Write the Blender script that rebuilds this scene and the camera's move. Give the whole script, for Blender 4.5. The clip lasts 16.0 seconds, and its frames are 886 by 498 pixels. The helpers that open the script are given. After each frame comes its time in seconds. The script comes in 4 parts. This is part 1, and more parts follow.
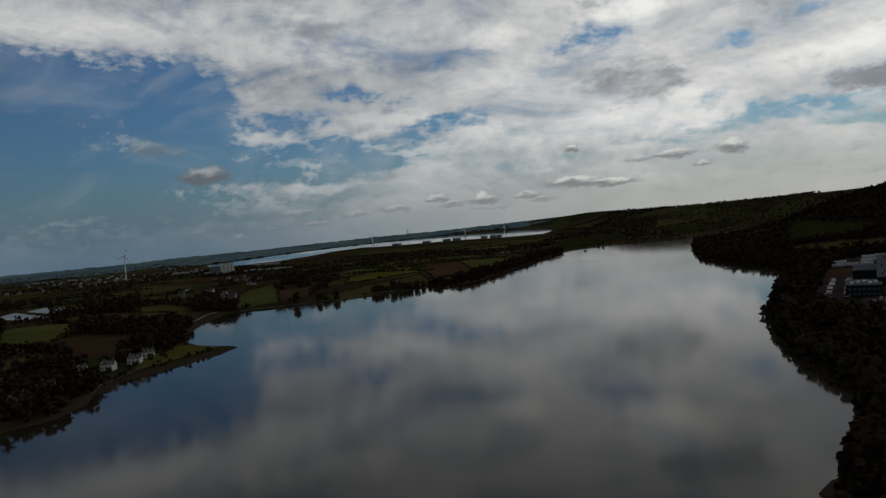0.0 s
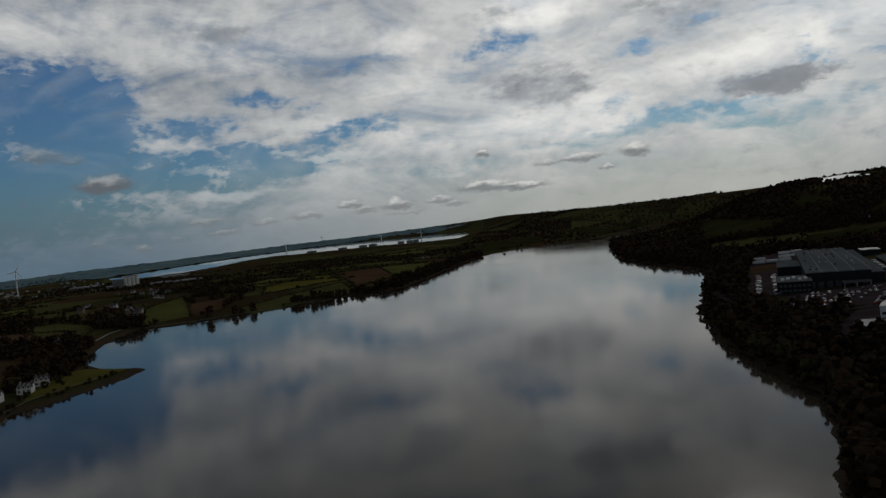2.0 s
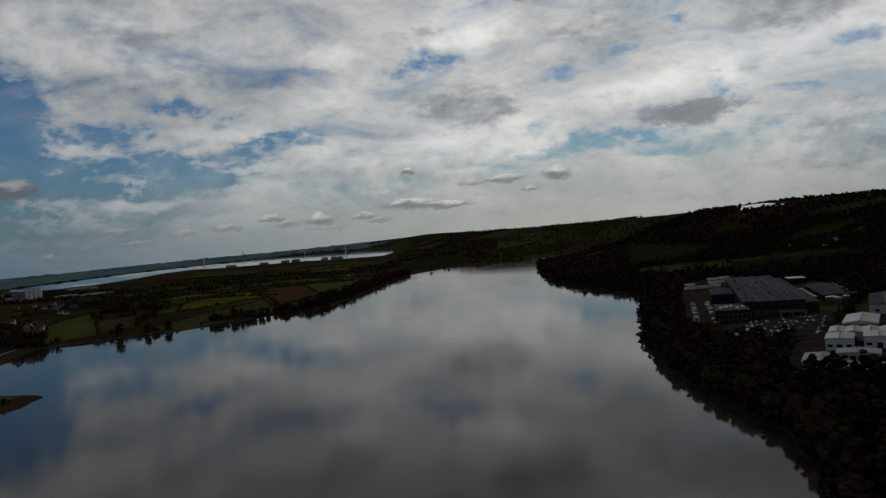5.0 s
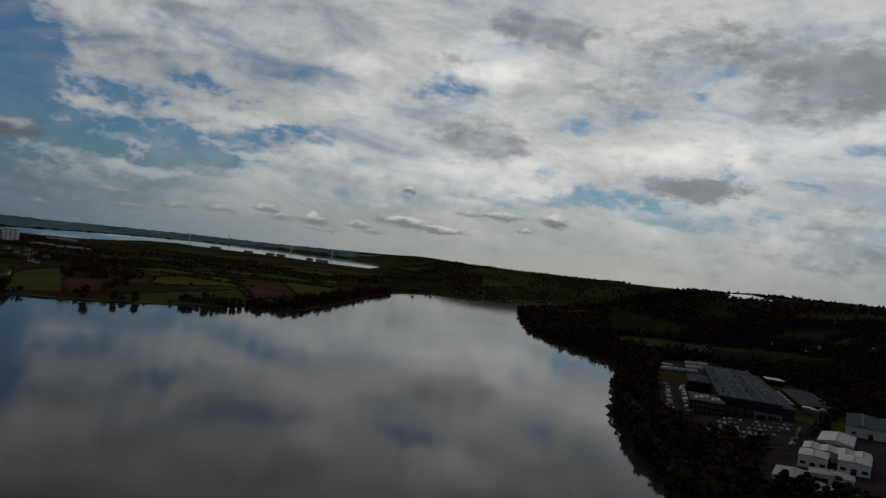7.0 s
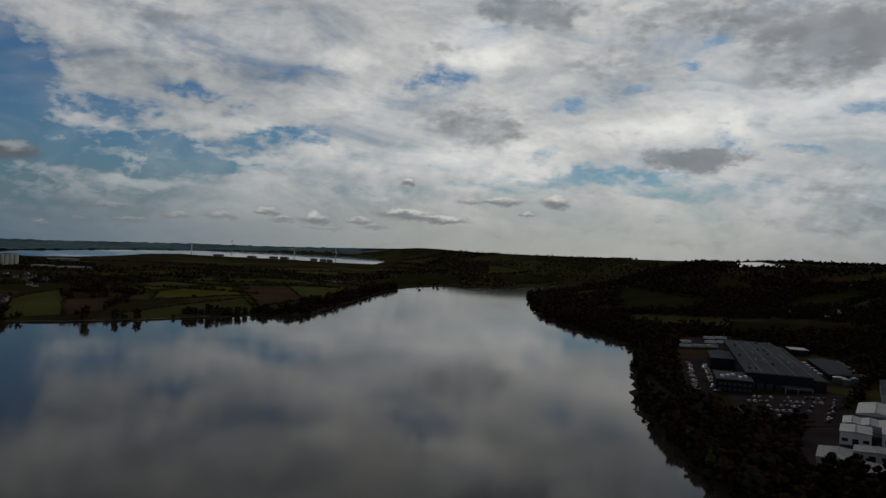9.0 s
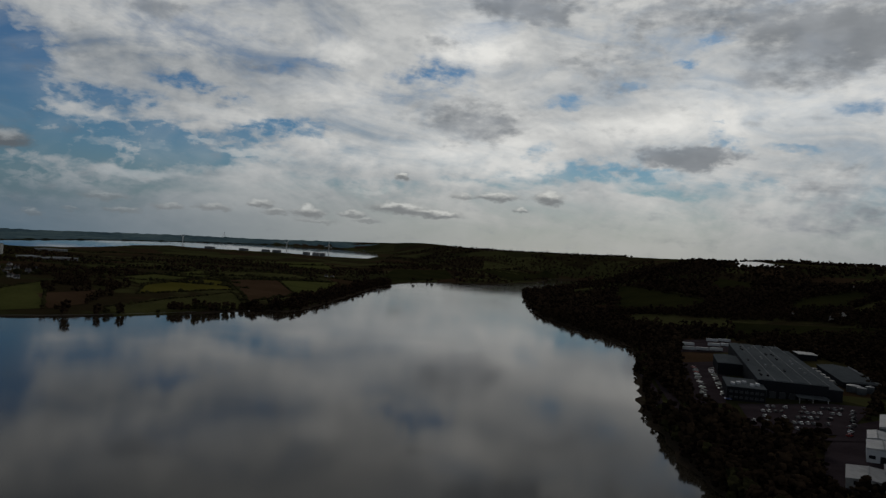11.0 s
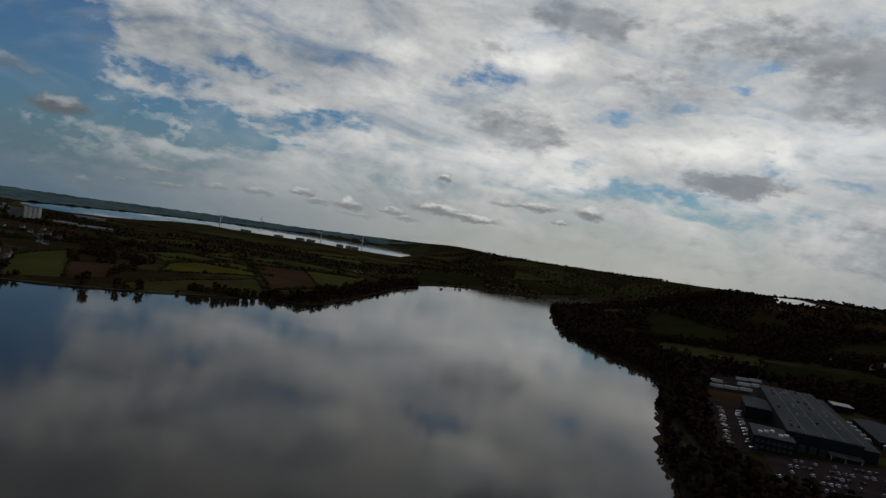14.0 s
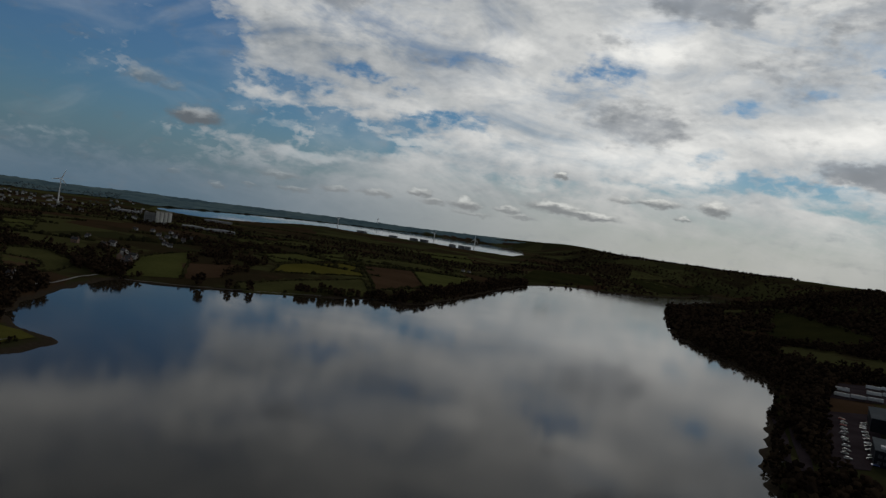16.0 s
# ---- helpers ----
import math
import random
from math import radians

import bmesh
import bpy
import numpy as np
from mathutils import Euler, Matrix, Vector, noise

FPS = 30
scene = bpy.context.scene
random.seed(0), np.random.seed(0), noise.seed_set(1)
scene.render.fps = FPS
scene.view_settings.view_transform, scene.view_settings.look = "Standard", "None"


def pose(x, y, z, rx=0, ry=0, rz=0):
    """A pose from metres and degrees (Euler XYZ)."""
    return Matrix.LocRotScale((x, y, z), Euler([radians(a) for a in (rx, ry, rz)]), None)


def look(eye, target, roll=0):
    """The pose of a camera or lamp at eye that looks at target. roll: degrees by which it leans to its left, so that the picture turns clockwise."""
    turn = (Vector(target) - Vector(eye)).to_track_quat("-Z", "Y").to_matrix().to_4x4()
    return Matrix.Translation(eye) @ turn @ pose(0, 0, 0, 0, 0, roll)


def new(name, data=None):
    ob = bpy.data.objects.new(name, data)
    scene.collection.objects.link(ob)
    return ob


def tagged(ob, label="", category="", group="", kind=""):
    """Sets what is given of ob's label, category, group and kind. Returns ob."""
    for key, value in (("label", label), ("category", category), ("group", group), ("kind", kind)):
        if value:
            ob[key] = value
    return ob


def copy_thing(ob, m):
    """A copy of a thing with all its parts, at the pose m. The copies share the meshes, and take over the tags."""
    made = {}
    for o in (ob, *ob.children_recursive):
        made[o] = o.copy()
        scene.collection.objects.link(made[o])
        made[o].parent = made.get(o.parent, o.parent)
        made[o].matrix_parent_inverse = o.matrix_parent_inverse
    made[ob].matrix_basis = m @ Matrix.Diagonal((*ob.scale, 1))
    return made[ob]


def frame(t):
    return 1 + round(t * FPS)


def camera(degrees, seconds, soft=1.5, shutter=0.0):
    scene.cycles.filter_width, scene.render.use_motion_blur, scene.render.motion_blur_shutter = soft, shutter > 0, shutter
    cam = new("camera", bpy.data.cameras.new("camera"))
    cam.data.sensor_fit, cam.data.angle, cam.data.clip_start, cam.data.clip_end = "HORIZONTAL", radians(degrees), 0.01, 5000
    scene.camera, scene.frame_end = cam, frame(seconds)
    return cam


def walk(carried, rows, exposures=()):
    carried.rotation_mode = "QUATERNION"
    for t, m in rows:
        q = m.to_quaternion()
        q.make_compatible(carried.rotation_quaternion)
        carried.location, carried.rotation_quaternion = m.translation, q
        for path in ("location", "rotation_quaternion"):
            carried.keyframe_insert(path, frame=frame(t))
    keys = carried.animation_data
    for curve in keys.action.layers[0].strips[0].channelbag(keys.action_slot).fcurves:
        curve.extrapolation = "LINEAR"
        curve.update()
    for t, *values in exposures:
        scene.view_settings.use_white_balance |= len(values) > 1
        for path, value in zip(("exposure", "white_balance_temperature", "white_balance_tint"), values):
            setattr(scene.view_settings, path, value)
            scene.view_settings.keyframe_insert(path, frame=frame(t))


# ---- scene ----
# The flight: seconds, eye (m), heading to the left, pitch up and lean (degrees).
cam = camera(62.19, 16.0, soft=1.4)
PATH = [
    (0, 30.57, -80.90, 80.57, 13.15, -1.53, -4.79),
    (0.5, 24.38, -71.37, 80.83, 11.43, -1.85, -6.68),
    (1, 19.41, -63.39, 81.04, 9.58, -1.98, -7.31),
    (1.5, 15.64, -57.03, 81.07, 7.81, -1.91, -6.80),
    (2, 12.94, -51.25, 81.00, 6.46, -1.74, -5.92),
    (2.5, 10.43, -45.97, 80.99, 5.23, -1.59, -4.68),
    (3, 8.11, -41.05, 81.14, 3.86, -1.31, -3.45),
    (3.5, 5.96, -36.87, 81.53, 2.70, -1.05, -3.32),
    (4, 3.86, -32.98, 82.16, 1.35, -1.06, -5.86),
    (6.5, -0.39, -11.77, 86.83, -1.13, 0.46, 3.51),
    (7, -0.11, -8.52, 87.78, -0.51, 1.10, 7.35),
    (7.5, 0.04, -4.81, 88.73, -0.35, 1.10, 8.47),
    (8, 0.00, -0.00, 89.84, -0.00, 0.29, 3.74),
    (8.5, -0.53, 6.15, 90.55, -0.25, 0.30, 2.87),
    (11, -4.12, 41.77, 92.41, -0.84, -0.11, 3.68),
    (11.5, -4.97, 48.16, 93.03, -1.56, -0.16, 3.14),
    (12, -7.23, 54.09, 93.86, -2.31, -0.18, 3.36),
    (12.5, -7.83, 58.47, 94.68, -2.84, -0.18, 4.66),
    (13, -5.24, 60.84, 95.39, -2.72, -0.13, 6.06),
    (13.5, -0.67, 62.26, 96.02, -0.81, 0.19, 8.03),
    (14, 3.92, 64.26, 96.73, 1.92, -0.17, 9.22),
    (14.5, 7.78, 66.55, 97.58, 3.41, -0.83, 7.41),
    (15, 13.09, 67.57, 98.44, 6.89, -0.96, 8.11),
    (15.5, 17.62, 69.59, 99.38, 8.63, -0.84, 9.51),
    (16, 21.38, 73.36, 100.41, 10.87, -1.64, 8.60),
]


def heading(x, y, z, yaw, pitch, lean):
    a, b = radians(yaw), radians(pitch)
    way = Vector((-math.sin(a) * math.cos(b), math.cos(a) * math.cos(b), math.sin(b)))
    eye = Vector((x, y, z))
    return look(eye, eye + way * 10, lean)


walk(cam, [(t, heading(*row)) for t, *row in PATH], [(0.0, 0.12), (2.0, 0.08), (4.0, 0.03), (6.5, -0.03), (12.0, -0.02), (14.0, 0.06), (16.0, 0.17)])

# ---------------------------------------------------------------- world and sun
SKY_GAIN = (0.0116, 0.0216, 0.0350)  # how bright the clear sky shows between the clouds
SUN_AZ, SUN_EL = 16.0, 28.0  # degrees to the right of ahead, and up
world = bpy.data.worlds.new("cloudy_sky")
scene.world = world
world.use_nodes = True
WN, WL = world.node_tree.nodes, world.node_tree.links
WN.clear()


def wire(nodes, links):
    """Small helpers that add nodes to one tree."""

    def put(socket, value):
        if isinstance(value, bpy.types.NodeSocket):
            links.new(value, socket)
        elif value is not None:
            socket.default_value = value

    def mth(op, a, b=None, c=None, clamp=False):
        n = nodes.new("ShaderNodeMath")
        n.operation, n.use_clamp = op, clamp
        for s, v in zip(n.inputs, (a, b, c)):
            put(s, v)
        return n.outputs[0]

    def vec(op, a, b=None):
        n = nodes.new("ShaderNodeVectorMath")
        n.operation = op
        put(n.inputs[0], a)
        put(n.inputs[1], b)
        return n.outputs["Value"] if op in ("LENGTH", "DOT_PRODUCT") else n.outputs[0]

    def xyz(x=0.0, y=0.0, z=0.0):
        n = nodes.new("ShaderNodeCombineXYZ")
        for s, v in zip(n.inputs, (x, y, z)):
            put(s, v)
        return n.outputs[0]

    def noise_at(v, scale, detail=4.0, rough=0.55, warp=0.0):
        n = nodes.new("ShaderNodeTexNoise")
        put(n.inputs["Vector"], v)
        n.inputs["Scale"].default_value, n.inputs["Detail"].default_value = scale, detail
        n.inputs["Roughness"].default_value, n.inputs["Distortion"].default_value = rough, warp
        return n.outputs[0]

    def ramp(v, lo, hi, to_lo=0.0, to_hi=1.0, smooth=True):
        n = nodes.new("ShaderNodeMapRange")
        n.interpolation_type = "SMOOTHSTEP" if smooth else "LINEAR"
        for s, q in zip(n.inputs, (v, lo, hi, to_lo, to_hi)):
            put(s, q)
        return n.outputs[0]

    def mix(f, a, b):
        n = nodes.new("ShaderNodeMix")
        n.data_type = "RGBA"
        put(n.inputs[0], f)
        put(n.inputs[6], (*a, 1) if isinstance(a, tuple) else a)
        put(n.inputs[7], (*b, 1) if isinstance(b, tuple) else b)
        return n.outputs[2]

    return mth, vec, xyz, noise_at, ramp, mix


mth, vec, xyz, noise_at, ramp, mix = wire(WN, WL)
coord = WN.new("ShaderNodeTexCoord").outputs["Generated"]
sep = WN.new("ShaderNodeSeparateXYZ")
WL.new(coord, sep.inputs[0])
dx, dy, dz = sep.outputs
az = mth("MULTIPLY", mth("ARCTAN2", dx, dy), 57.2958)
el = mth("MULTIPLY", mth("ARCSINE", dz), 57.2958)

sky = WN.new("ShaderNodeTexSky")
sky.sky_type, sky.sun_disc = "NISHITA", False
sky.sun_elevation, sky.sun_rotation = radians(SUN_EL), radians(SUN_AZ)
sky.air_density, sky.dust_density, sky.ozone_density = 1.3, 0.6, 2.0

# soft edges: the angles are stirred by noise before any cloud shape is laid out on them
angles = xyz(az, mth("MULTIPLY", el, 2.0), 0.0)
stir_a = mth("SUBTRACT", noise_at(angles, 0.16, 5.0, 0.56), 0.5)
stir_b = mth("SUBTRACT", noise_at(vec("ADD", angles, (31.0, 17.0, 5.0)), 0.16, 5.0, 0.56), 0.5)
curl_a = mth("SUBTRACT", noise_at(vec("ADD", angles, (3.0, 41.0, 0.0)), 0.9, 3.0, 0.55), 0.5)
curl_b = mth("SUBTRACT", noise_at(vec("ADD", angles, (53.0, 11.0, 9.0)), 0.9, 3.0, 0.55), 0.5)
waz = mth("ADD", az, mth("ADD", mth("MULTIPLY", stir_a, 8.0), mth("MULTIPLY", curl_a, 1.8)))
wel = mth("ADD", el, mth("ADD", mth("MULTIPLY", stir_b, 2.6), mth("MULTIPLY", curl_b, 0.9)))
spot = xyz(waz, wel, 0.0)


def patch(a, e, wa, we, core=0.25):
    """1 inside an ellipse of the sky round (a, e) degrees, falling to 0 at its rim."""
    v = vec("MULTIPLY", vec("SUBTRACT", spot, (a, e, 0.0)), (1.0 / wa, 1.0 / we, 0.0))
    return ramp(vec("LENGTH", v), core, 1.0, 1.0, 0.0)


def gather(rows):
    total = None
    for weight, *shape in rows:
        p = mth("MULTIPLY", patch(*shape), weight)
        total = p if total is None else mth("ADD", total, p)
    return total


# gaps in the high sheet of cloud: weight, azimuth, elevation, half widths, core
GAPS_LEFT = [
    (1.35, -31, 10.4, 5.6, 4.4, 0.45), (1.4, -25, 6.0, 16.4, 2.4, 0.4), (0.95, -19.2, 10.9, 3.6, 1.1), (1.05, -24.1, 8.9, 4.4, 1.2),
    (0.6, -12.6, 12.5, 2.8, 0.7), (0.4, -9.9, 13.2, 3.1, 0.4), (0.65, -15.6, 10, 1.7, 0.8), (1, -10.4, 8.2, 4.6, 1.3), (0.9, -13.8, 7.9, 3.6, 1.1),
    (0.8, -0.2, 13.2, 3.3, 2), (0.5, -2.6, 12.6, 2.2, 1.3), (0.75, 10.2, 11.8, 2.2, 0.8), (0.45, 13.9, 13, 1.8, 0.4), (1.35, -39, 9.0, 13.5, 6.4, 0.45),
    (1.2, -48, 8, 12, 7, 0.3), (0.8, -36, 4.6, 13, 2.6), (1.0, -40, 3.0, 13, 3.4, 0.3), (1.1, -42, 12.0, 13, 4.0, 0.2), (0.6, -29, 2.6, 8, 2.0),
]
# and more of them
GAPS_RIGHT = [
    (0.85, 19.2, 14.5, 1.2, 0.6), (0.65, 20, 16.2, 1.6, 1), (0.4, 21.4, 17.2, 1.1, 0.8), (0.9, 13.8, 6.5, 6.5, 1.2, 0.35), (0.65, 7.8, 6.1, 5.9, 0.9),
    (0.65, 17.3, 5.2, 4.9, 0.7), (0.65, 8.2, 7.8, 1.9, 0.7), (0.65, 21.5, 8.9, 1.6, 1.5), (0.5, 21, 10.6, 1, 0.3), (0.55, 25.6, 8.6, 3.2, 0.4),
    (0.5, 29.9, 11.1, 2.1, 0.6), (0.35, 23.1, 6, 4.8, 0.7), (0.5, -6.3, 4.2, 8.3, 1), (0.4, -24.2, 3.3, 11.2, 0.9), (0.45, 3.3, 5.3, 4.5, 0.5),
]
# low grey clouds in front of the sheet
GREYS = [
    (0.75, 2.4, 9.8, 6.6, 2.7), (0.95, 16.2, 7.8, 2.8, 0.95), (0.95, 18.7, 7.5, 3.2, 1.3), (0.85, 20.9, 7.7, 2.4, 0.95), (1.2, 29.8, 16, 10.5, 3.6), (0.7, 19.1, 17.9, 9.3, 2.5), (0.5, 25, 13.2, 6, 1.2),
    (0.9, 5.6, 18.4, 5.7, 1.8), (0.6, 8.3, 17.4, 2.6, 0.8), (0.4, -0.8, 15.7, 3.4, 1.0), (0.4, 13.2, 14.5, 7.7, 2.5), (0.65, -21.5, 15.8, 3.5, 1.1), (0.35, -14, 12.4, 5, 1.4),
    (0.5, 28.8, 6, 5.2, 2.3), (0.55, 27.9, 3.5, 6.7, 1.5),
]
# small flat-based cumulus over the horizon: weight, azimuth, elevation, half width, half height
CUMULUS = [
    (1, -9.7, 2.0, 1.25, 0.46), (1, -2.6, 2.75, 2.7, 0.46), (0.8, 0.2, 2.45, 2.2, 0.33), (0.65, -6.3, 2.1, 1.2, 0.28), (0.75, 4.8, 4.1, 1.8, 0.34), (0.95, 8.8, 4.2, 1.25, 0.52),
    (0.65, 6.7, 3.3, 0.45, 0.2), (0.9, -2.7, 5.2, 0.6, 0.26), (0.75, -13.3, 2.4, 1.0, 0.34), (0.6, -16.6, 1.9, 1.3, 0.32), (0.55, -19.7, 1.7, 1.2, 0.26), (0.5, -28.4, 0.6, 0.6, 0.32),
    (0.5, -22.9, 1.2, 1.1, 0.22), (0.6, -12.1, 1.9, 1.2, 0.28), (0.6, 2.2, 4.0, 1.2, 0.26), (0.5, -5.2, 1.7, 1.2, 0.2),
]
CUMULUS_FAINT = [
    (0.4, -9.1, 1.4, 1.8, 0.2), (0.5, -24.1, 2.1, 1.7, 0.28), (0.5, -34.3, 7.45, 1.6, 0.5), (0.4, -32.6, 7.1, 1.0, 0.3), (0.35, -31.6, 1.1, 0.5, 0.25), (0.35, -26.2, 1.0, 0.6, 0.2),
]
# sunlit streaks
CAPS = [
    (0.75, -22.2, 4.1, 6.8, 0.75), (0.7, -17.6, 6.8, 2.4, 0.32), (0.8, -14.0, 6.35, 3.4, 0.45), (0.6, -11.4, 5.9, 2.6, 0.4), (0.5, -24.6, 5.9, 1.9, 0.5), (0.4, -21.1, 6.0, 2, 0.5),
    (0.5, -5.5, 3.9, 4, 0.5), (0.45, 1.6, 4.9, 3.4, 0.6), (0.4, -40, 2.6, 3, 0.6), (0.5, -12.9, 9.6, 4.4, 0.8), (0.4, -17.5, 9.0, 3.0, 0.6),
]
# thin, bright stretches of the sheet
BRIGHT = [
    (0.45, -8.6, 14.4, 3.1, 1.5), (0.85, 2.2, 16.0, 5.6, 2.8), (0.5, -3.8, 6.9, 8.9, 1.6), (0.45, -15.9, 8.6, 5.1, 1.1), (0.85, 22.5, 11.0, 13.2, 3.8, 0), (0.5, 14, 9.6, 7, 1.6),
    (0.3, 28.6, 12.1, 6.6, 2.7), (0.4, 4.1, 7.3, 7.6, 1.9), (0.35, -7.6, 11.2, 5.7, 1.8), (0.55, -24, 15.4, 20, 3.4, 0.2),
    (0.4, -40, 16, 14, 3.5, 0.2),
]
gap = gather(GAPS_LEFT + GAPS_RIGHT)
grey = gather(GREYS)
bright = gather(BRIGHT)

# the sheet: broad swells, drawn-out banks and small cells
big = noise_at(angles, 0.055, 3.0, 0.5, 0.2)
streak = noise_at(xyz(mth("ADD", az, mth("MULTIPLY", el, 0.5)), mth("MULTIPLY", el, 2.6), 3.0), 0.13, 6.0, 0.56, 0.8)
ripple = noise_at(xyz(az, mth("MULTIPLY", el, 1.8), 7.0), 0.95, 3.0, 0.55, 0.3)
cells = mth("MULTIPLY", mth("SUBTRACT", ripple, 0.5), ramp(noise_at(vec("ADD", angles, (70.0, 30.0, 0.0)), 0.07, 2.0), 0.40, 0.62, 0.25, 1.2))
veil = mth("ADD", mth("MULTIPLY", mth("SUBTRACT", big, 0.5), 0.9), mth("MULTIPLY", mth("SUBTRACT", streak, 0.5), 2.1))
veil = mth("ADD", veil, mth("MULTIPLY", cells, 0.75))
# low over the horizon the sheet thins out into haze
thin = ramp(el, 1.0, 6.5, 0.30, 0.0)
frayed = ramp(ripple, 0.34, 0.66, 1.2, 0.62)
cover = ramp(mth("SUBTRACT", mth("SUBTRACT", mth("ADD", veil, 0.86), mth("MULTIPLY", gap, frayed)), thin), -0.45, 1.05, 0.0, 1.0)
wisp = ramp(noise_at(xyz(mth("ADD", az, mth("MULTIPLY", el, -0.8)), mth("MULTIPLY", el, 1.6), 5.0), 0.12, 5.0, 0.5, 1.2), 0.45, 0.85, 0.02, 0.34)
cover = mth("MAXIMUM", cover, wisp)
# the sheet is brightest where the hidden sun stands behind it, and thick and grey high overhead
cloudy = noise_at(xyz(az, mth("MULTIPLY", el, 1.7), 9.0), 0.11, 5.0, 0.5, 0.5)
tone = mth("ADD", mth("MULTIPLY", mth("ADD", streak, cloudy), 0.32), mth("ADD", mth("MULTIPLY", big, 0.36), mth("MULTIPLY", cells, 0.16)))
tone = mth("ADD", ramp(tone, 0.34, 0.66, 0.12, 0.60), mth("MULTIPLY", bright, 0.48))
tone = mth("ADD", tone, ramp(az, -34, 18, -0.18, 0.18))
# relief: the side turned to the light is paler
lit_sheet = mth("SUBTRACT", ripple, noise_at(xyz(mth("SUBTRACT", az, 0.1), mth("MULTIPLY", mth("SUBTRACT", el, 0.25), 1.8), 7.0), 0.95, 3.0, 0.55, 0.3))
tone = mth("ADD", tone, mth("MULTIPLY", lit_sheet, -0.30))
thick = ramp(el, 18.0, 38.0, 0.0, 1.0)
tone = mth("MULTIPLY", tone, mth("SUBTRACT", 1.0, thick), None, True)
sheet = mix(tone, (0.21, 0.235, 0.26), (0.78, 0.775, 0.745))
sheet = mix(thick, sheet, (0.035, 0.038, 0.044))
haze = ramp(el, -0.5, 7.0, 1.0, 0.0)
blue = vec("MULTIPLY", sky.outputs[0], SKY_GAIN)
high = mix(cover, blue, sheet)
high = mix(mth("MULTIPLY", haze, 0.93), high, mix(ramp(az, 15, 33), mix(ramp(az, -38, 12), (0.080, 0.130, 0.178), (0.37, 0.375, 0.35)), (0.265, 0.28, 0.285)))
lumps = mth("SUBTRACT", noise_at(angles, 0.5, 4.0, 0.5), 0.5)
fine = mth("MULTIPLY", mth("SUBTRACT", noise_at(angles, 1.6, 4.0, 0.55), 0.5), 1.6)
# soft grey undersides of the larger clouds
puff = ramp(mth("ADD", mth("ADD", mth("MULTIPLY", lumps, 1.7), mth("MULTIPLY", fine, 0.34)), grey), 0.02, 1.05)
shade = ramp(noise_at(vec("ADD", angles, (0.0, 1.6, 3.0)), 0.25, 3.0, 0.5), 0.32, 0.68)
low = mix(shade, (0.165, 0.182, 0.203), (0.26, 0.28, 0.305))
low = mix(ramp(az, -34, -14, 0.75, 0.0), low, (0.085, 0.105, 0.125))
rim = mth("MULTIPLY", ramp(mth("ADD", mth("ADD", mth("MULTIPLY", lumps, 0.4), mth("MULTIPLY", fine, 0.22)), gather(CAPS)), 0.10, 1.0), mth("ADD", 0.60, mth("MULTIPLY", haze, 0.15)))
final_sky = mix(rim, high, mix(ramp(az, -38, 12), (0.33, 0.37, 0.40), (0.68, 0.68, 0.64)))
final_sky = mix(mth("MULTIPLY", puff, 0.86), final_sky, low)

# small cumulus: flat dark bases, ragged tops that catch the light
ruffle_a = mth("MULTIPLY", mth("SUBTRACT", noise_at(angles, 0.9, 4.0, 0.6), 0.5), 2.2)
ruffle_e = mth("MULTIPLY", mth("SUBTRACT", noise_at(vec("ADD", angles, (9.0, 23.0, 1.0)), 0.9, 4.0, 0.6), 0.5), 0.9)
near_at = xyz(mth("ADD", az, ruffle_a), mth("ADD", el, ruffle_e), 0.0)


def heap(weight, a, e, wa, we):
    """How much of one small cloud covers the sky, and how high over its middle, weighted by that."""
    off = WN.new("ShaderNodeSeparateXYZ")
    WL.new(vec("MULTIPLY", vec("SUBTRACT", near_at, (a, e, 0.0)), (1.0 / wa, 1.0 / we, 0.0)), off.inputs[0])
    u, v = off.outputs[0], off.outputs[1]
    flat = mth("MAXIMUM", v, mth("MULTIPLY", v, -1.5))
    m = mth("MULTIPLY", ramp(vec("LENGTH", xyz(u, flat, 0.0)), 0.45, 1.15, 1.0, 0.0), weight)
    return m, mth("MULTIPLY", m, v)


mass = rise_v = None
for weight, a, e, wa, we in CUMULUS + CUMULUS_FAINT:
    m, v = heap(min(1.0, weight * 1.25), a, e, wa * 1.1, we * 1.45)
    mass, rise_v = (m, v) if mass is None else (mth("MAXIMUM", mass, m), mth("ADD", rise_v, v))
heap_lit = ramp(mth("ADD", rise_v, mth("MULTIPLY", fine, 0.25)), -0.15, 0.75)
heap_tone = mix(heap_lit, mix(ramp(az, -34, -16), (0.11, 0.135, 0.155), (0.185, 0.195, 0.20)), mix(ramp(az, -38, 8), (0.34, 0.375, 0.39), (0.70, 0.70, 0.66)))
final_sky = mix(mth("MULTIPLY", mass, 0.9), final_sky, heap_tone)
# one dark cumulus standing alone, low in the clear part
m, v = heap(1.0, -30.5, 5.25, 2.1, 0.95)
final_sky = mix(mth("MULTIPLY", m, 0.95), final_sky, mix(ramp(mth("ADD", v, mth("MULTIPLY", fine, 0.25)), 0.0, 0.8), (0.105, 0.118, 0.132), (0.36, 0.38, 0.39)))
back = WN.new("ShaderNodeBackground")
WL.new(final_sky, back.inputs[0])
back.inputs[1].default_value = 1.0
wout = WN.new("ShaderNodeOutputWorld")
WL.new(back.outputs[0], wout.inputs[0])

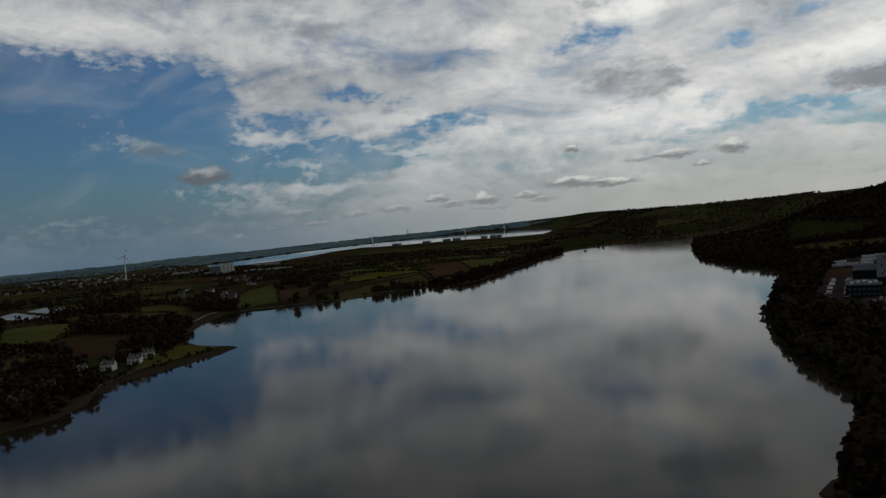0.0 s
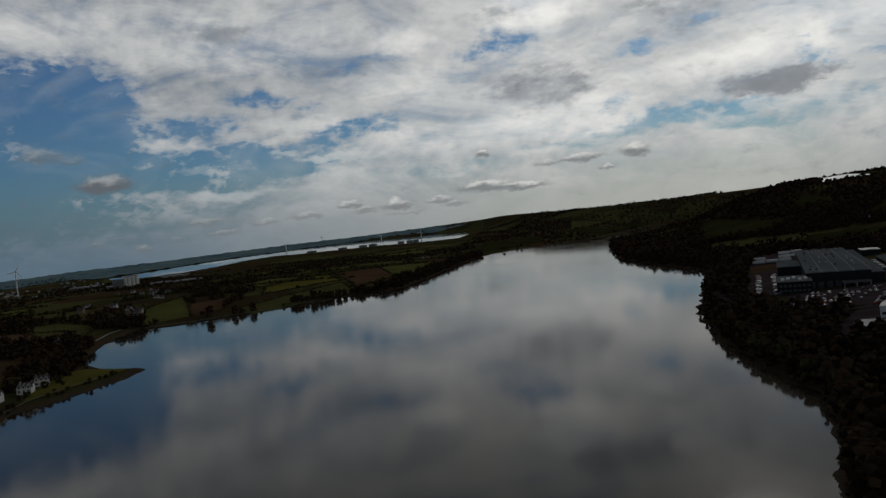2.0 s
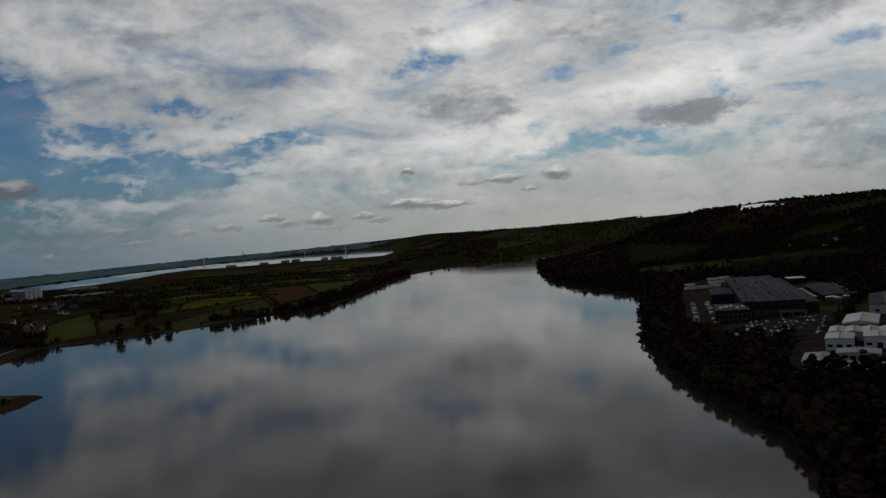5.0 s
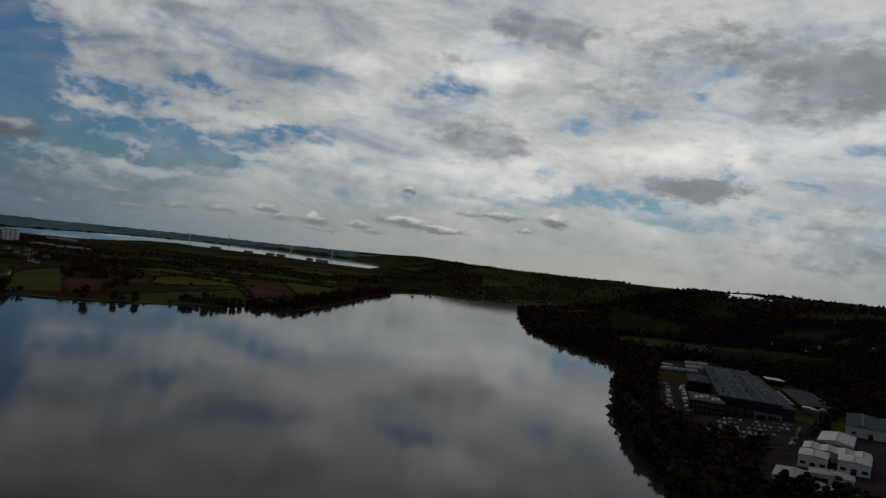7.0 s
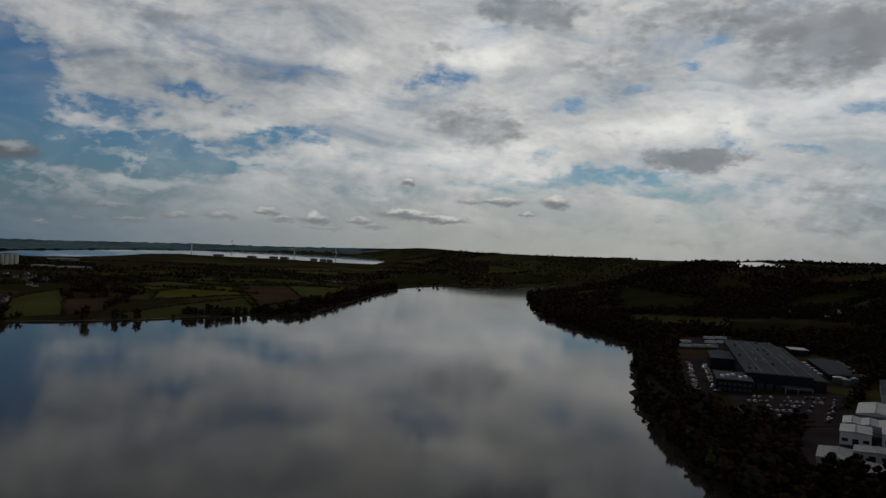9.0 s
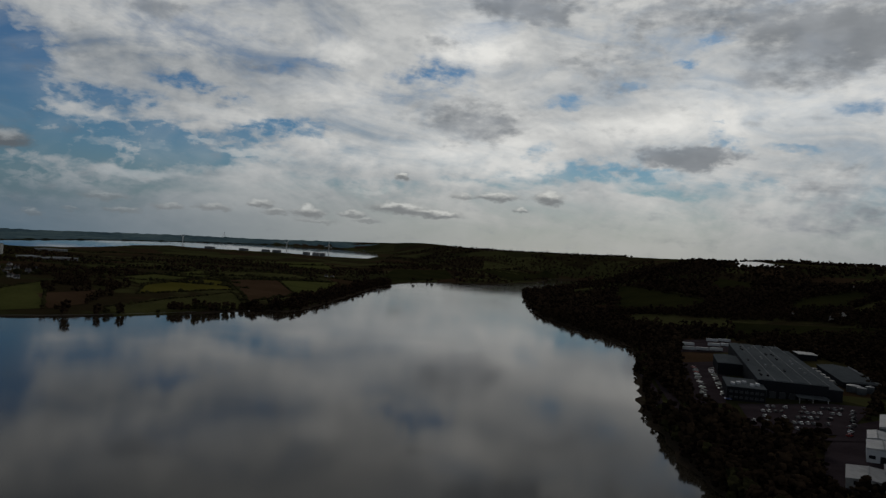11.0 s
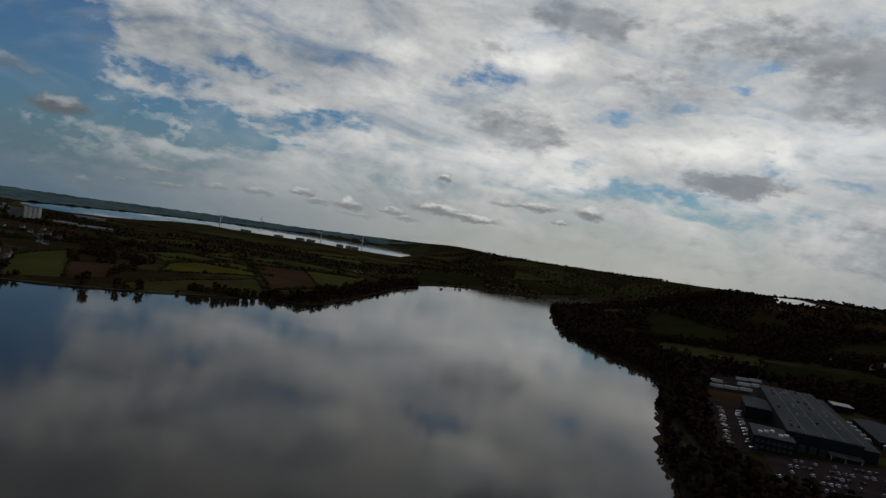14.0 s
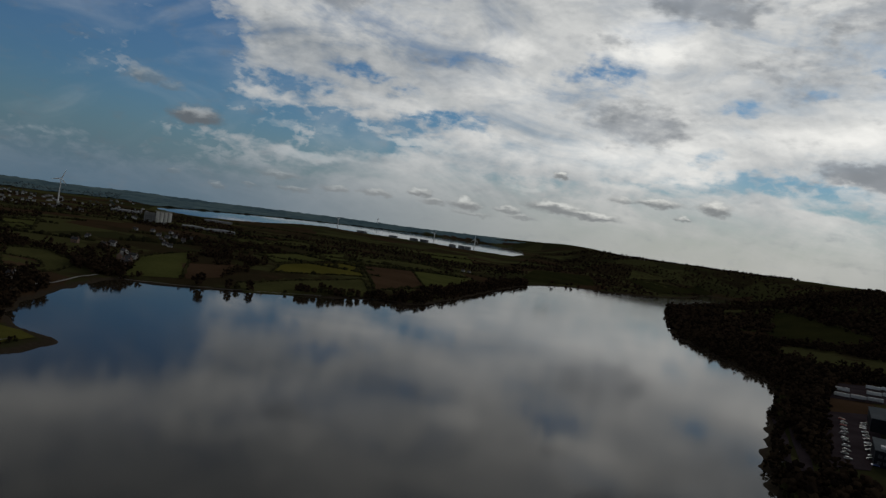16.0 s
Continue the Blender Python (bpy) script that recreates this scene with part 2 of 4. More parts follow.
sun_data = bpy.data.lights.new("sun", "SUN")
sun_data.energy, sun_data.angle, sun_data.color = 0.5, radians(12), (1.0, 0.95, 0.88)
sun = new("sun", sun_data)
sa, se = radians(SUN_AZ), radians(SUN_EL)
sun.matrix_world = look((0, 0, 300), (-100 * math.sin(sa) * math.cos(se), -100 * math.cos(sa) * math.cos(se), 300 - 100 * math.sin(se)))

# ---------------------------------------------------------------- materials


def material(name, rough=0.9, metal=0.0, spec=0.3):
    m = bpy.data.materials.new(name)
    m.use_nodes = True
    b = m.node_tree.nodes["Principled BSDF"]
    b.inputs["Roughness"].default_value, b.inputs["Metallic"].default_value = rough, metal
    b.inputs["Specular IOR Level"].default_value = spec
    return m, b, m.node_tree.nodes, m.node_tree.links


def mottled(name, dark, light, scale=0.1, fine=1.5, rough=0.9, metal=0.0, spec=0.2, island=0.0, bump=0.0, object_random=0.0, stretch=(1, 1, 1)):
    """A surface whose colour drifts at two scales, with an optional relief and a tone of its own for each piece."""
    m, b, n, l = material(name, rough, metal, spec)
    mth, vec, xyz, noise_at, ramp, mix = wire(n, l)
    at = vec("MULTIPLY", n.new("ShaderNodeNewGeometry").outputs["Position"], stretch)
    f = mth("ADD", mth("MULTIPLY", noise_at(at, scale, 4.0), 0.6), mth("MULTIPLY", noise_at(at, fine, 5.0, 0.65), 0.4))
    if island:
        f = mth("ADD", f, mth("MULTIPLY", mth("SUBTRACT", n.new("ShaderNodeNewGeometry").outputs["Random Per Island"], 0.5), island))
    if object_random:
        f = mth("ADD", f, mth("MULTIPLY", mth("SUBTRACT", n.new("ShaderNodeObjectInfo").outputs["Random"], 0.5), object_random))
    l.new(mix(ramp(f, 0.3, 0.7), dark, light), b.inputs["Base Color"])
    if bump:
        k = n.new("ShaderNodeBump")
        k.inputs["Strength"].default_value, k.inputs["Distance"].default_value = 0.6, bump
        l.new(noise_at(at, fine, 5.0, 0.65), k.inputs["Height"])
        l.new(k.outputs[0], b.inputs["Normal"])
    return m


def ground_material():
    m, b, n, l = material("rough_pasture_and_scrub", 0.95, 0, 0.0)
    mth, vec, xyz, noise_at, ramp, mix = wire(n, l)
    at = n.new("ShaderNodeNewGeometry").outputs["Position"]
    v = n.new("ShaderNodeTexVoronoi")
    v.inputs["Scale"].default_value = 0.006
    l.new(vec("ADD", at, vec("MULTIPLY", xyz(noise_at(at, 0.004), noise_at(at, 0.0041), 0.0), (90, 90, 0))), v.inputs["Vector"])
    hue = n.new("ShaderNodeSeparateColor")
    l.new(v.outputs["Color"], hue.inputs[0])
    grass = mix(ramp(hue.outputs[0], 0.2, 0.8), (0.040, 0.042, 0.018), (0.076, 0.076, 0.029))
    plough = mix(noise_at(at, 0.05, 4), (0.045, 0.028, 0.016), (0.075, 0.046, 0.027))
    field = mix(ramp(hue.outputs[1], 0.72, 0.78), grass, plough)
    wood = mix(noise_at(at, 0.08, 5, 0.7), (0.022, 0.018, 0.010), (0.055, 0.042, 0.022))
    wild = ramp(mth("ADD", noise_at(at, 0.0028, 5, 0.6), mth("MULTIPLY", noise_at(at, 0.03, 4), 0.25)), 0.62, 0.70)
    col = mix(wild, field, wood)
    up = n.new("ShaderNodeSeparateXYZ")
    l.new(at, up.inputs[0])
    tide = ramp(mth("ADD", up.outputs[2], mth("MULTIPLY", mth("SUBTRACT", noise_at(at, 0.08, 4), 0.5), 1.6)), 0.6, 2.0)  # bare mud between the tide marks
    col = mix(tide, mix(noise_at(at, 0.4, 4), (0.024, 0.018, 0.014), (0.075, 0.058, 0.043)), col)
    l.new(mix(mth("MULTIPLY", noise_at(at, 0.3, 6, 0.7), 0.35), col, (0.024, 0.021, 0.010)), b.inputs["Base Color"])
    return m


def water_material():
    m, b, n, l = material("estuary_water", 0.05, 0, 0.2)
    mth, vec, xyz, noise_at, ramp, mix = wire(n, l)
    at = n.new("ShaderNodeNewGeometry").outputs["Position"]
    b.inputs["IOR"].default_value = 1.33
    b.inputs["Specular Tint"].default_value = (1.0, 0.965, 0.89, 1)
    l.new(mix(noise_at(at, 0.006, 4), (0.024, 0.0195, 0.0125), (0.031, 0.0255, 0.017)), b.inputs["Base Color"])
    k = n.new("ShaderNodeBump")
    k.inputs["Strength"].default_value, k.inputs["Distance"].default_value = 0.18, 0.04
    l.new(noise_at(vec("MULTIPLY", at, (1.0, 0.6, 1.0)), 0.35, 4, 0.6), k.inputs["Height"])
    l.new(k.outputs[0], b.inputs["Normal"])
    l.new(ramp(noise_at(at, 0.012, 5, 0.6), 0.4, 0.7, 0.058, 0.092), b.inputs["Roughness"])
    return m


GROUND, WATER = ground_material(), water_material()
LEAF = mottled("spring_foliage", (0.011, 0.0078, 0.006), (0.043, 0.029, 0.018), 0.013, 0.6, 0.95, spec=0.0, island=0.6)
# far trees paler and bluer than LEAF: haze of distance mixed into the colour
FAR_WOOD = mottled("far_foliage_painted_haze", (0.055, 0.074, 0.080), (0.100, 0.122, 0.124), 0.004, 0.1, 0.95, spec=0.0, island=0.5)
LEAF_GREEN = mottled("fresh_hedge_foliage", (0.018, 0.018, 0.009), (0.050, 0.047, 0.020), 0.02, 0.6, 0.95, spec=0.0, island=0.6)
BARK = mottled("bark", (0.02, 0.016, 0.012), (0.05, 0.042, 0.034), 0.4, 4.0)
GRASS = mottled("meadow_grass", (0.058, 0.063, 0.021), (0.096, 0.101, 0.031), 0.012, 0.25, 0.95, spec=0.0)
LAWN = mottled("mown_lawn", (0.064, 0.062, 0.016), (0.105, 0.100, 0.024), 0.03, 0.4, 0.95, spec=0.0)
GRASS_DARK = mottled("rank_pasture", (0.046, 0.047, 0.019), (0.084, 0.083, 0.030), 0.012, 0.25, 0.95, spec=0.0)
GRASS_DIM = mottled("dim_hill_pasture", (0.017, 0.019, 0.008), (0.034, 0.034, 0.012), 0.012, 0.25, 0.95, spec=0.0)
GRASS_GOLD = mottled("yellowish_meadow", (0.080, 0.074, 0.017), (0.122, 0.108, 0.024), 0.012, 0.25, 0.95, spec=0.0)
PLOUGH = mottled("ploughed_soil", (0.058, 0.036, 0.021), (0.092, 0.057, 0.034), 0.012, 0.5, 0.95, spec=0.0)
ASPHALT = mottled("asphalt", (0.034, 0.026, 0.029), (0.064, 0.050, 0.055), 0.05, 1.0, 0.95, spec=0.0)
ROOF_GREY = mottled("grey_sheet_roof", (0.075, 0.085, 0.092), (0.125, 0.138, 0.146), 0.03, 0.6, 0.8, spec=0.0, stretch=(1, 0.15, 1))
WALL_DARK = mottled("dark_cladding", (0.008, 0.009, 0.013), (0.016, 0.018, 0.023), 0.05, 1.0, 0.8, spec=0.05)
WHITE = mottled("white_cladding", (0.30, 0.325, 0.36), (0.42, 0.445, 0.48), 0.05, 0.8, 0.6)
PALE_ROOF = mottled("pale_sheet_roof", (0.22, 0.23, 0.24), (0.36, 0.37, 0.38), 0.05, 0.6, 0.6)

# ---------------------------------------------------------------- plan
LEFT_SHORE = [
    (-320, -400), (-275, 60), (-263, 211), (-258, 250), (-280, 310), (-279, 347), (-270, 400), (-271, 449), (-300, 465), (-335, 487),
    (-372, 540), (-395, 600), (-422, 680), (-430, 730), (-385, 757), (-345, 792), (-300, 845), (-255, 890), (-220, 952), (-195, 958),
    (-176, 958), (-160, 1058), (-137, 1308), (-108, 1618), (-72, 1790), (0, 1950), (90, 2010), (200, 2120), (330, 2380), (470, 2850),
]
RIGHT_SHORE = [
    (560, 2850), (420, 2300), (300, 2000), (215, 1760), (172, 1350), (162, 1130), (181, 1010), (198, 910), (208, 850), (205, 778),
    (182, 687), (157, 600), (138, 520), (126, 452), (120, 380), (117, 314), (121, 262), (117, 225), (106, 190), (93, 158), (80, 125), (64, 50), (66, -100), (100, -400),
]
LOUGH = [(-31.6, 3150), (-30, 3062), (-28, 3054), (-26, 3090), (-23.6, 3204), (-21.5, 3420), (-19.3, 3560), (-17.6, 3480), (-15, 3480), (-11, 3480), (-8.9, 3400), (-5, 3410), (-4.2, 3700), (-4.4, 4400), (-6, 4640), (-8, 4690), (-12, 4690), (-15, 4380), (-19, 4040), (-23, 3735), (-27, 3430), (-30, 3260)]


def round_line(points, steps=5):
    """A smooth line through points (Catmull-Rom)."""
    p = np.array(points, float)
    p = np.vstack([2 * p[0] - p[1], p, 2 * p[-1] - p[-2]])
    out = []
    for a, b, c, d in zip(p[:-3], p[1:-2], p[2:-1], p[3:]):
        for s in np.arange(steps) / steps:
            out.append(0.5 * (2 * b + (c - a) * s + (2 * a - 5 * b + 4 * c - d) * s * s + (3 * b - a - 3 * c + d) * s**3))
    out.append(p[-2])
    return np.array(out)


RIVER = np.vstack([round_line(LEFT_SHORE), round_line(RIGHT_SHORE)])
LOUGH_XY = np.array([(r * math.sin(radians(a)), r * math.cos(radians(a))) for a, r in LOUGH])


def inside(poly, x, y):
    hit = np.zeros(np.shape(x), bool)
    for (ax, ay), (bx, by) in zip(poly, np.roll(poly, -1, 0)):
        cross = (ay > y) != (by > y)
        hit ^= cross & (x < (bx - ax) * (y - ay) / ((by - ay) if by != ay else 1e-9) + ax)
    return hit


def edge_distance(poly, x, y):
    best = np.full(np.shape(x), 1e9)
    for (ax, ay), (bx, by) in zip(poly, np.roll(poly, -1, 0)):
        ux, uy = bx - ax, by - ay
        s = np.clip(((x - ax) * ux + (y - ay) * uy) / max(ux * ux + uy * uy, 1e-9), 0, 1)
        best = np.minimum(best, (x - ax - s * ux) ** 2 + (y - ay - s * uy) ** 2)
    return np.sqrt(best)


def inland(x, y):
    """Metres from the nearest water's edge; negative on the water."""
    x, y = np.asarray(x, float), np.asarray(y, float)
    out = None
    for poly in (RIVER, LOUGH_XY):
        d = edge_distance(poly, x, y) * np.where(inside(poly, x, y), -1, 1)
        out = d if out is None else np.minimum(out, d)
    return out + 2.0 * np.sin(x * 0.11 + 1.7 * np.sin(y * 0.07)) + 1.5 * np.sin(y * 0.17 + x * 0.05)


def step(v, lo, hi):
    s = np.clip((v - lo) / (hi - lo), 0, 1)
    return s * s * (3 - 2 * s)


CREST = ((-180, -60, -45, -38, -35, -31, -27, -23.5, -19.5, -15, -11, -7, -3, 1, 10, 15, 22, 31, 45, 70, 180), (25, 2, 0, 1, 3, 0, 0, 2, 8, 11, 20, 31, 42, 74, 88, 92, 96, 102, 104, 100, 25))
CREST_FAR = ((-180, -45, -12, -8, -3, 1, 10, 15, 31, 60, 180), (4600, 4700, 4800, 4800, 4760, 3700, 2700, 2300, 2000, 2000, 4000))
CREST_NEAR = ((-180, -45, -31, -23, -15, -12, -4.6, -3, 1, 10, 15, 31, 60, 180), (3800, 3800, 3700, 4100, 4500, 4680, 4600, 3900, 2400, 1500, 850, 500, 450, 3000))


def swell(x, y):
    """The far country, drawn in: past 3 km the land and the lough climb a little, to stand as high as they do from farther off."""
    r, bearing = np.hypot(x, y), np.degrees(np.arctan2(x, y))
    r = np.minimum(r, np.interp(bearing, (-31, -27, -23, -19, -15, -12), (3350, 3550, 3850, 4150, 4500, 4860)))
    far = 3000 + np.maximum(r - 3000, 0) / 0.3
    return np.where(r > 3000, 90 * (1 - r / far), 0.0) * step(bearing, -39, -31) * step(bearing, 3, -2)


def height(x, y, d=None):
    x, y = np.asarray(x, float), np.asarray(y, float)
    d = inland(x, y) if d is None else d
    bearing, r = np.degrees(np.arctan2(x, y)), np.hypot(x, y)
    crest, far, near = (np.interp(bearing, *t) for t in (CREST, CREST_FAR, CREST_NEAR))
    z = 2.2 * step(d, 0, 14) + 11 * (1 - np.exp(-np.maximum(d - 10, 0) / 220)) * step(bearing, 12, -6) + 6 * step(d, 20, 200)
    z += crest * step(r, near, far) * step(d, 30 - 28 * step(r, 4500, 4700), 420 - 350 * step(r, 4500, 4700))
    roll = np.sin(x * 0.006 + 1.3) * np.cos(y * 0.005 + x * 0.002) + 0.5 * np.sin(x * 0.017) * np.sin(y * 0.013 + 2.0)
    z += roll * (1.5 + 4 * step(r, 1200, 3000) * step(bearing, -6, 6)) * step(d, 40, 300)
    z *= 1 - 0.75 * step(r, 1400, 2300) * step(bearing, -2, -7) * step(r, 4720, 4620)
    return np.where(d > 0, z + 0.25, -2.5 * step(-d, 0, 10) - 0.05) + swell(x, y)


def ground_z(x, y):
    return float(height(np.array([x]), np.array([y]))[0])


def link_mesh(name, verts, faces, mat, parent=None, smooth=False):
    me = bpy.data.meshes.new(name)
    me.from_pydata(verts, [], faces)
    me.materials.append(mat)
    if smooth:
        me.polygons.foreach_set("use_smooth", [True] * len(me.polygons))
    me.update()
    ob = new(name, me)
    ob.parent = parent
    return ob


# ---------------------------------------------------------------- ground and water
bearings = np.radians(np.r_[np.arange(-60, 60.01, 0.25), np.arange(63, 300, 3.0)])
radii = np.r_[0.5, np.arange(30, 120, 15), np.geomspace(120, 4860, 330)]
gx, gy = np.outer(np.sin(bearings), radii), np.outer(np.cos(bearings), radii)
gz = height(gx, gy)
nb, nr = gx.shape
idx = np.arange(nb * nr).reshape(nb, nr)
nxt = np.roll(idx, -1, 0)
quads = np.stack([idx[:, :-1], idx[:, 1:], nxt[:, 1:], nxt[:, :-1]], -1).reshape(-1, 4)
gmesh = bpy.data.meshes.new("ground")
gmesh.from_pydata(np.stack([gx, gy, gz], -1).reshape(-1, 3).tolist(), [], quads.tolist())
gmesh.polygons.foreach_set("use_smooth", [True] * len(gmesh.polygons))
gmesh.materials.append(GROUND)
tagged(new("ground", gmesh), "rolling green and brown farmland with woods along an estuary", "ground", kind="structure")
wb = np.radians(np.r_[np.arange(-60, 6, 1.0), np.arange(6, 300, 6.0)])
wr = np.r_[1.0, 1500, np.arange(2900, 4851, 30)]
wx, wy = np.outer(np.sin(wb), wr), np.outer(np.cos(wb), wr)
idx = np.arange(wx.size).reshape(wx.shape)
nxt = np.roll(idx, -1, 0)
quads = np.stack([idx[:, :-1], idx[:, 1:], nxt[:, 1:], nxt[:, :-1]], -1).reshape(-1, 4)[:, ::-1]
sea = link_mesh("water", np.stack([wx, wy, swell(wx, wy)], -1).reshape(-1, 3).tolist(), quads.tolist(), WATER, smooth=True)
tagged(sea, "calm grey-brown estuary water mirroring the cloudy sky", "water", kind="structure")

# hills beyond the lough, dim and blue: distance haze put into colour and glow
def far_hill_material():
    m, b, n, l = material("distant_hills_painted_haze", 0.95, 0, 0.0)
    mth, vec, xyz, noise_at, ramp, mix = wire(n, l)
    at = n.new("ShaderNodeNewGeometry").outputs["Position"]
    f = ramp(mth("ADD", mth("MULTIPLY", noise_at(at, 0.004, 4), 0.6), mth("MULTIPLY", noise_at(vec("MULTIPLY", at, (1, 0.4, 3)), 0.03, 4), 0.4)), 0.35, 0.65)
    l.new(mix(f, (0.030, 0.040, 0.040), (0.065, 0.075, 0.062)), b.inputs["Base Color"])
    # faint emission stands in for the haze over the distance
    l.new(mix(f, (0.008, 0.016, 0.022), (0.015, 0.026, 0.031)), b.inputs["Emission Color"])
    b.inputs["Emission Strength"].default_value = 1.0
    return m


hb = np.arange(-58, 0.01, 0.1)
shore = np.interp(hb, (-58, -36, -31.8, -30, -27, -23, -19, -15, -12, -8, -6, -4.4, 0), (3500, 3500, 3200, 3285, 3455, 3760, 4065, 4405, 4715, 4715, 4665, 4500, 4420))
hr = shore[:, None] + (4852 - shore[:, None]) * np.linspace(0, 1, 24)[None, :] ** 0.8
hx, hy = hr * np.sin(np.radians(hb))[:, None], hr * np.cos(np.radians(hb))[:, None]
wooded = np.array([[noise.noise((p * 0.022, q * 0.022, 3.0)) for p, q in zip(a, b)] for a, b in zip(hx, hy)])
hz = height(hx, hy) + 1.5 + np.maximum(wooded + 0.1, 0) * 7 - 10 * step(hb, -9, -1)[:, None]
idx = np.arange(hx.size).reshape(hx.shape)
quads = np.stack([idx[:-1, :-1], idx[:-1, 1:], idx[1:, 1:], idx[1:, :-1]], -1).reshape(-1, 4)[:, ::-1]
tagged(link_mesh("backdrop", np.stack([hx, hy, hz], -1).reshape(-1, 3).tolist(), quads.tolist(), far_hill_material(), smooth=True), "wooded hills beyond the lough with blue haze painted in", "hills", kind="structure")

# ---------------------------------------------------------------- builders


def part(name, bm, mat, parent, label=""):
    """One bmesh as one mesh object under a thing or a part."""
    me = bpy.data.meshes.new(name)
    bm.to_mesh(me)
    bm.free()
    me.materials.append(mat)
    ob = new(name, me)
    ob.parent = parent
    return tagged(ob, label)


def thing(name, place, label, category, group=""):
    ob = new(name)
    ob.matrix_world = place
    return tagged(ob, label, category, group)


def box(x0, y0, z0, x1, y1, z1, bm=None):
    bm = bm or bmesh.new()
    v = [bm.verts.new(p) for p in ((x0, y0, z0), (x1, y0, z0), (x1, y1, z0), (x0, y1, z0), (x0, y0, z1), (x1, y0, z1), (x1, y1, z1), (x0, y1, z1))]
    for f in ((3, 2, 1, 0), (4, 5, 6, 7), (0, 1, 5, 4), (1, 2, 6, 5), (2, 3, 7, 6), (3, 0, 4, 7)):
        bm.faces.new([v[i] for i in f])
    return bm


def prism(profile, y0, y1, bm=None):
    """A profile of (x, z) points, drawn out from y0 to y1."""
    bm = bm or bmesh.new()
    a = [bm.verts.new((x, y0, z)) for x, z in profile]
    b = [bm.verts.new((x, y1, z)) for x, z in profile]
    n = len(profile)
    for i in range(n):
        bm.faces.new((a[i], a[(i + 1) % n], b[(i + 1) % n], b[i]))
    bm.faces.new(a[::-1])
    bm.faces.new(b)
    bmesh.ops.recalc_face_normals(bm, faces=bm.faces)
    return bm


def drum(r, z0, z1, x=0.0, y=0.0, sides=20, top=None, bm=None):
    bm = bm or bmesh.new()
    lo = [bm.verts.new((x + r * math.cos(a), y + r * math.sin(a), z0)) for a in np.linspace(0, 2 * math.pi, sides, endpoint=False)]
    k = 1.0 if top is None else top
    hi = [bm.verts.new((x + k * r * math.cos(a), y + k * r * math.sin(a), z1)) for a in np.linspace(0, 2 * math.pi, sides, endpoint=False)]
    for i in range(sides):
        bm.faces.new((lo[i], lo[(i + 1) % sides], hi[(i + 1) % sides], hi[i]))
    bm.faces.new(lo[::-1])
    bm.faces.new(hi)
    return bm


def ico():
    bm = bmesh.new()
    bmesh.ops.create_icosphere(bm, subdivisions=1, radius=1)
    v = np.array([q.co for q in bm.verts])
    f = np.array([[q.index for q in face.verts] for face in bm.faces])
    bm.free()
    return v, f


ICO_V, ICO_F = ico()
rng = np.random.default_rng(5)


def clump(rx, ry, rz, at):
    """One uneven tuft of leaves."""
    v = ICO_V * (1 + rng.uniform(-0.5, 0.45, (len(ICO_V), 1)))
    t = rng.uniform(0, 6.28)
    turn = np.array([[math.cos(t), -math.sin(t), 0], [math.sin(t), math.cos(t), 0], [0, 0, 1]])
    return (v @ turn) * (rx, ry, rz) + at


def crown_shape(count, spread=0.62, tall=1.0, tuft=(0.22, 0.42)):
    """A crown 2 m wide and about as high over a short stem: uneven tufts round a hollow middle."""
    vs, fs = [], []
    for i in range(count):
        a, h = rng.uniform(0, 6.28), rng.uniform(0.25, 1.7) * tall
        out = spread * math.sqrt(max(0.05, 1 - ((h / tall - 0.85) / 1.0) ** 2)) * rng.uniform(0.5, 1.1)
        s = rng.uniform(*tuft)
        fs.append(ICO_F + len(vs) * len(ICO_V))
        vs.append(clump(s, s, s * rng.uniform(0.6, 0.95), (out * math.cos(a), out * math.sin(a), h)))
    return np.vstack(vs), np.vstack(fs)


CROWNS = [crown_shape(21, 0.76, t, (0.17, 0.36)) for t in (1.0, 1.15, 0.9, 1.3, 1.0, 1.1)]
CROWNS_SMALL = [crown_shape(5, 0.6, t, (0.3, 0.55)) for t in (1.0, 1.15, 0.85, 1.2)]


def big_mesh(name, verts, faces, mat):
    v, f = np.vstack(verts), np.vstack(faces)
    me = bpy.data.meshes.new(name)
    me.vertices.add(len(v))
    me.vertices.foreach_set("co", v.astype(np.float32).ravel())
    me.loops.add(f.size)
    me.loops.foreach_set("vertex_index", f.astype(np.int32).ravel())
    me.polygons.add(len(f))
    me.polygons.foreach_set("loop_start", np.arange(0, f.size, 3, dtype=np.int32))
    me.materials.append(mat)
    me.update(calc_edges=True)
    me.validate()
    return new(name, me)


def woodland(xs, ys, sizes, mat, label, shapes=None):
    """Many crowns standing on the ground, as one mass of trees."""
    zs = height(xs, ys)
    verts, faces, count = [], [], 0
    for x, y, z, s in zip(xs, ys, zs, sizes):
        v, f = (shapes or CROWNS)[rng.integers(len(shapes or CROWNS))]
        t = rng.uniform(0, 6.28)
        c, q = math.cos(t), math.sin(t)
        w = np.stack([(v[:, 0] * c - v[:, 1] * q), (v[:, 0] * q + v[:, 1] * c), v[:, 2]], -1) * (s * 0.5, s * 0.5, s * rng.uniform(0.42, 0.6)) + (x, y, z - 0.1 * s)
        verts.append(w)
        faces.append(f + count)
        count += len(v)
    if verts:
        tagged(big_mesh("woodland", verts, faces, mat), label, "trees", kind="stuff")


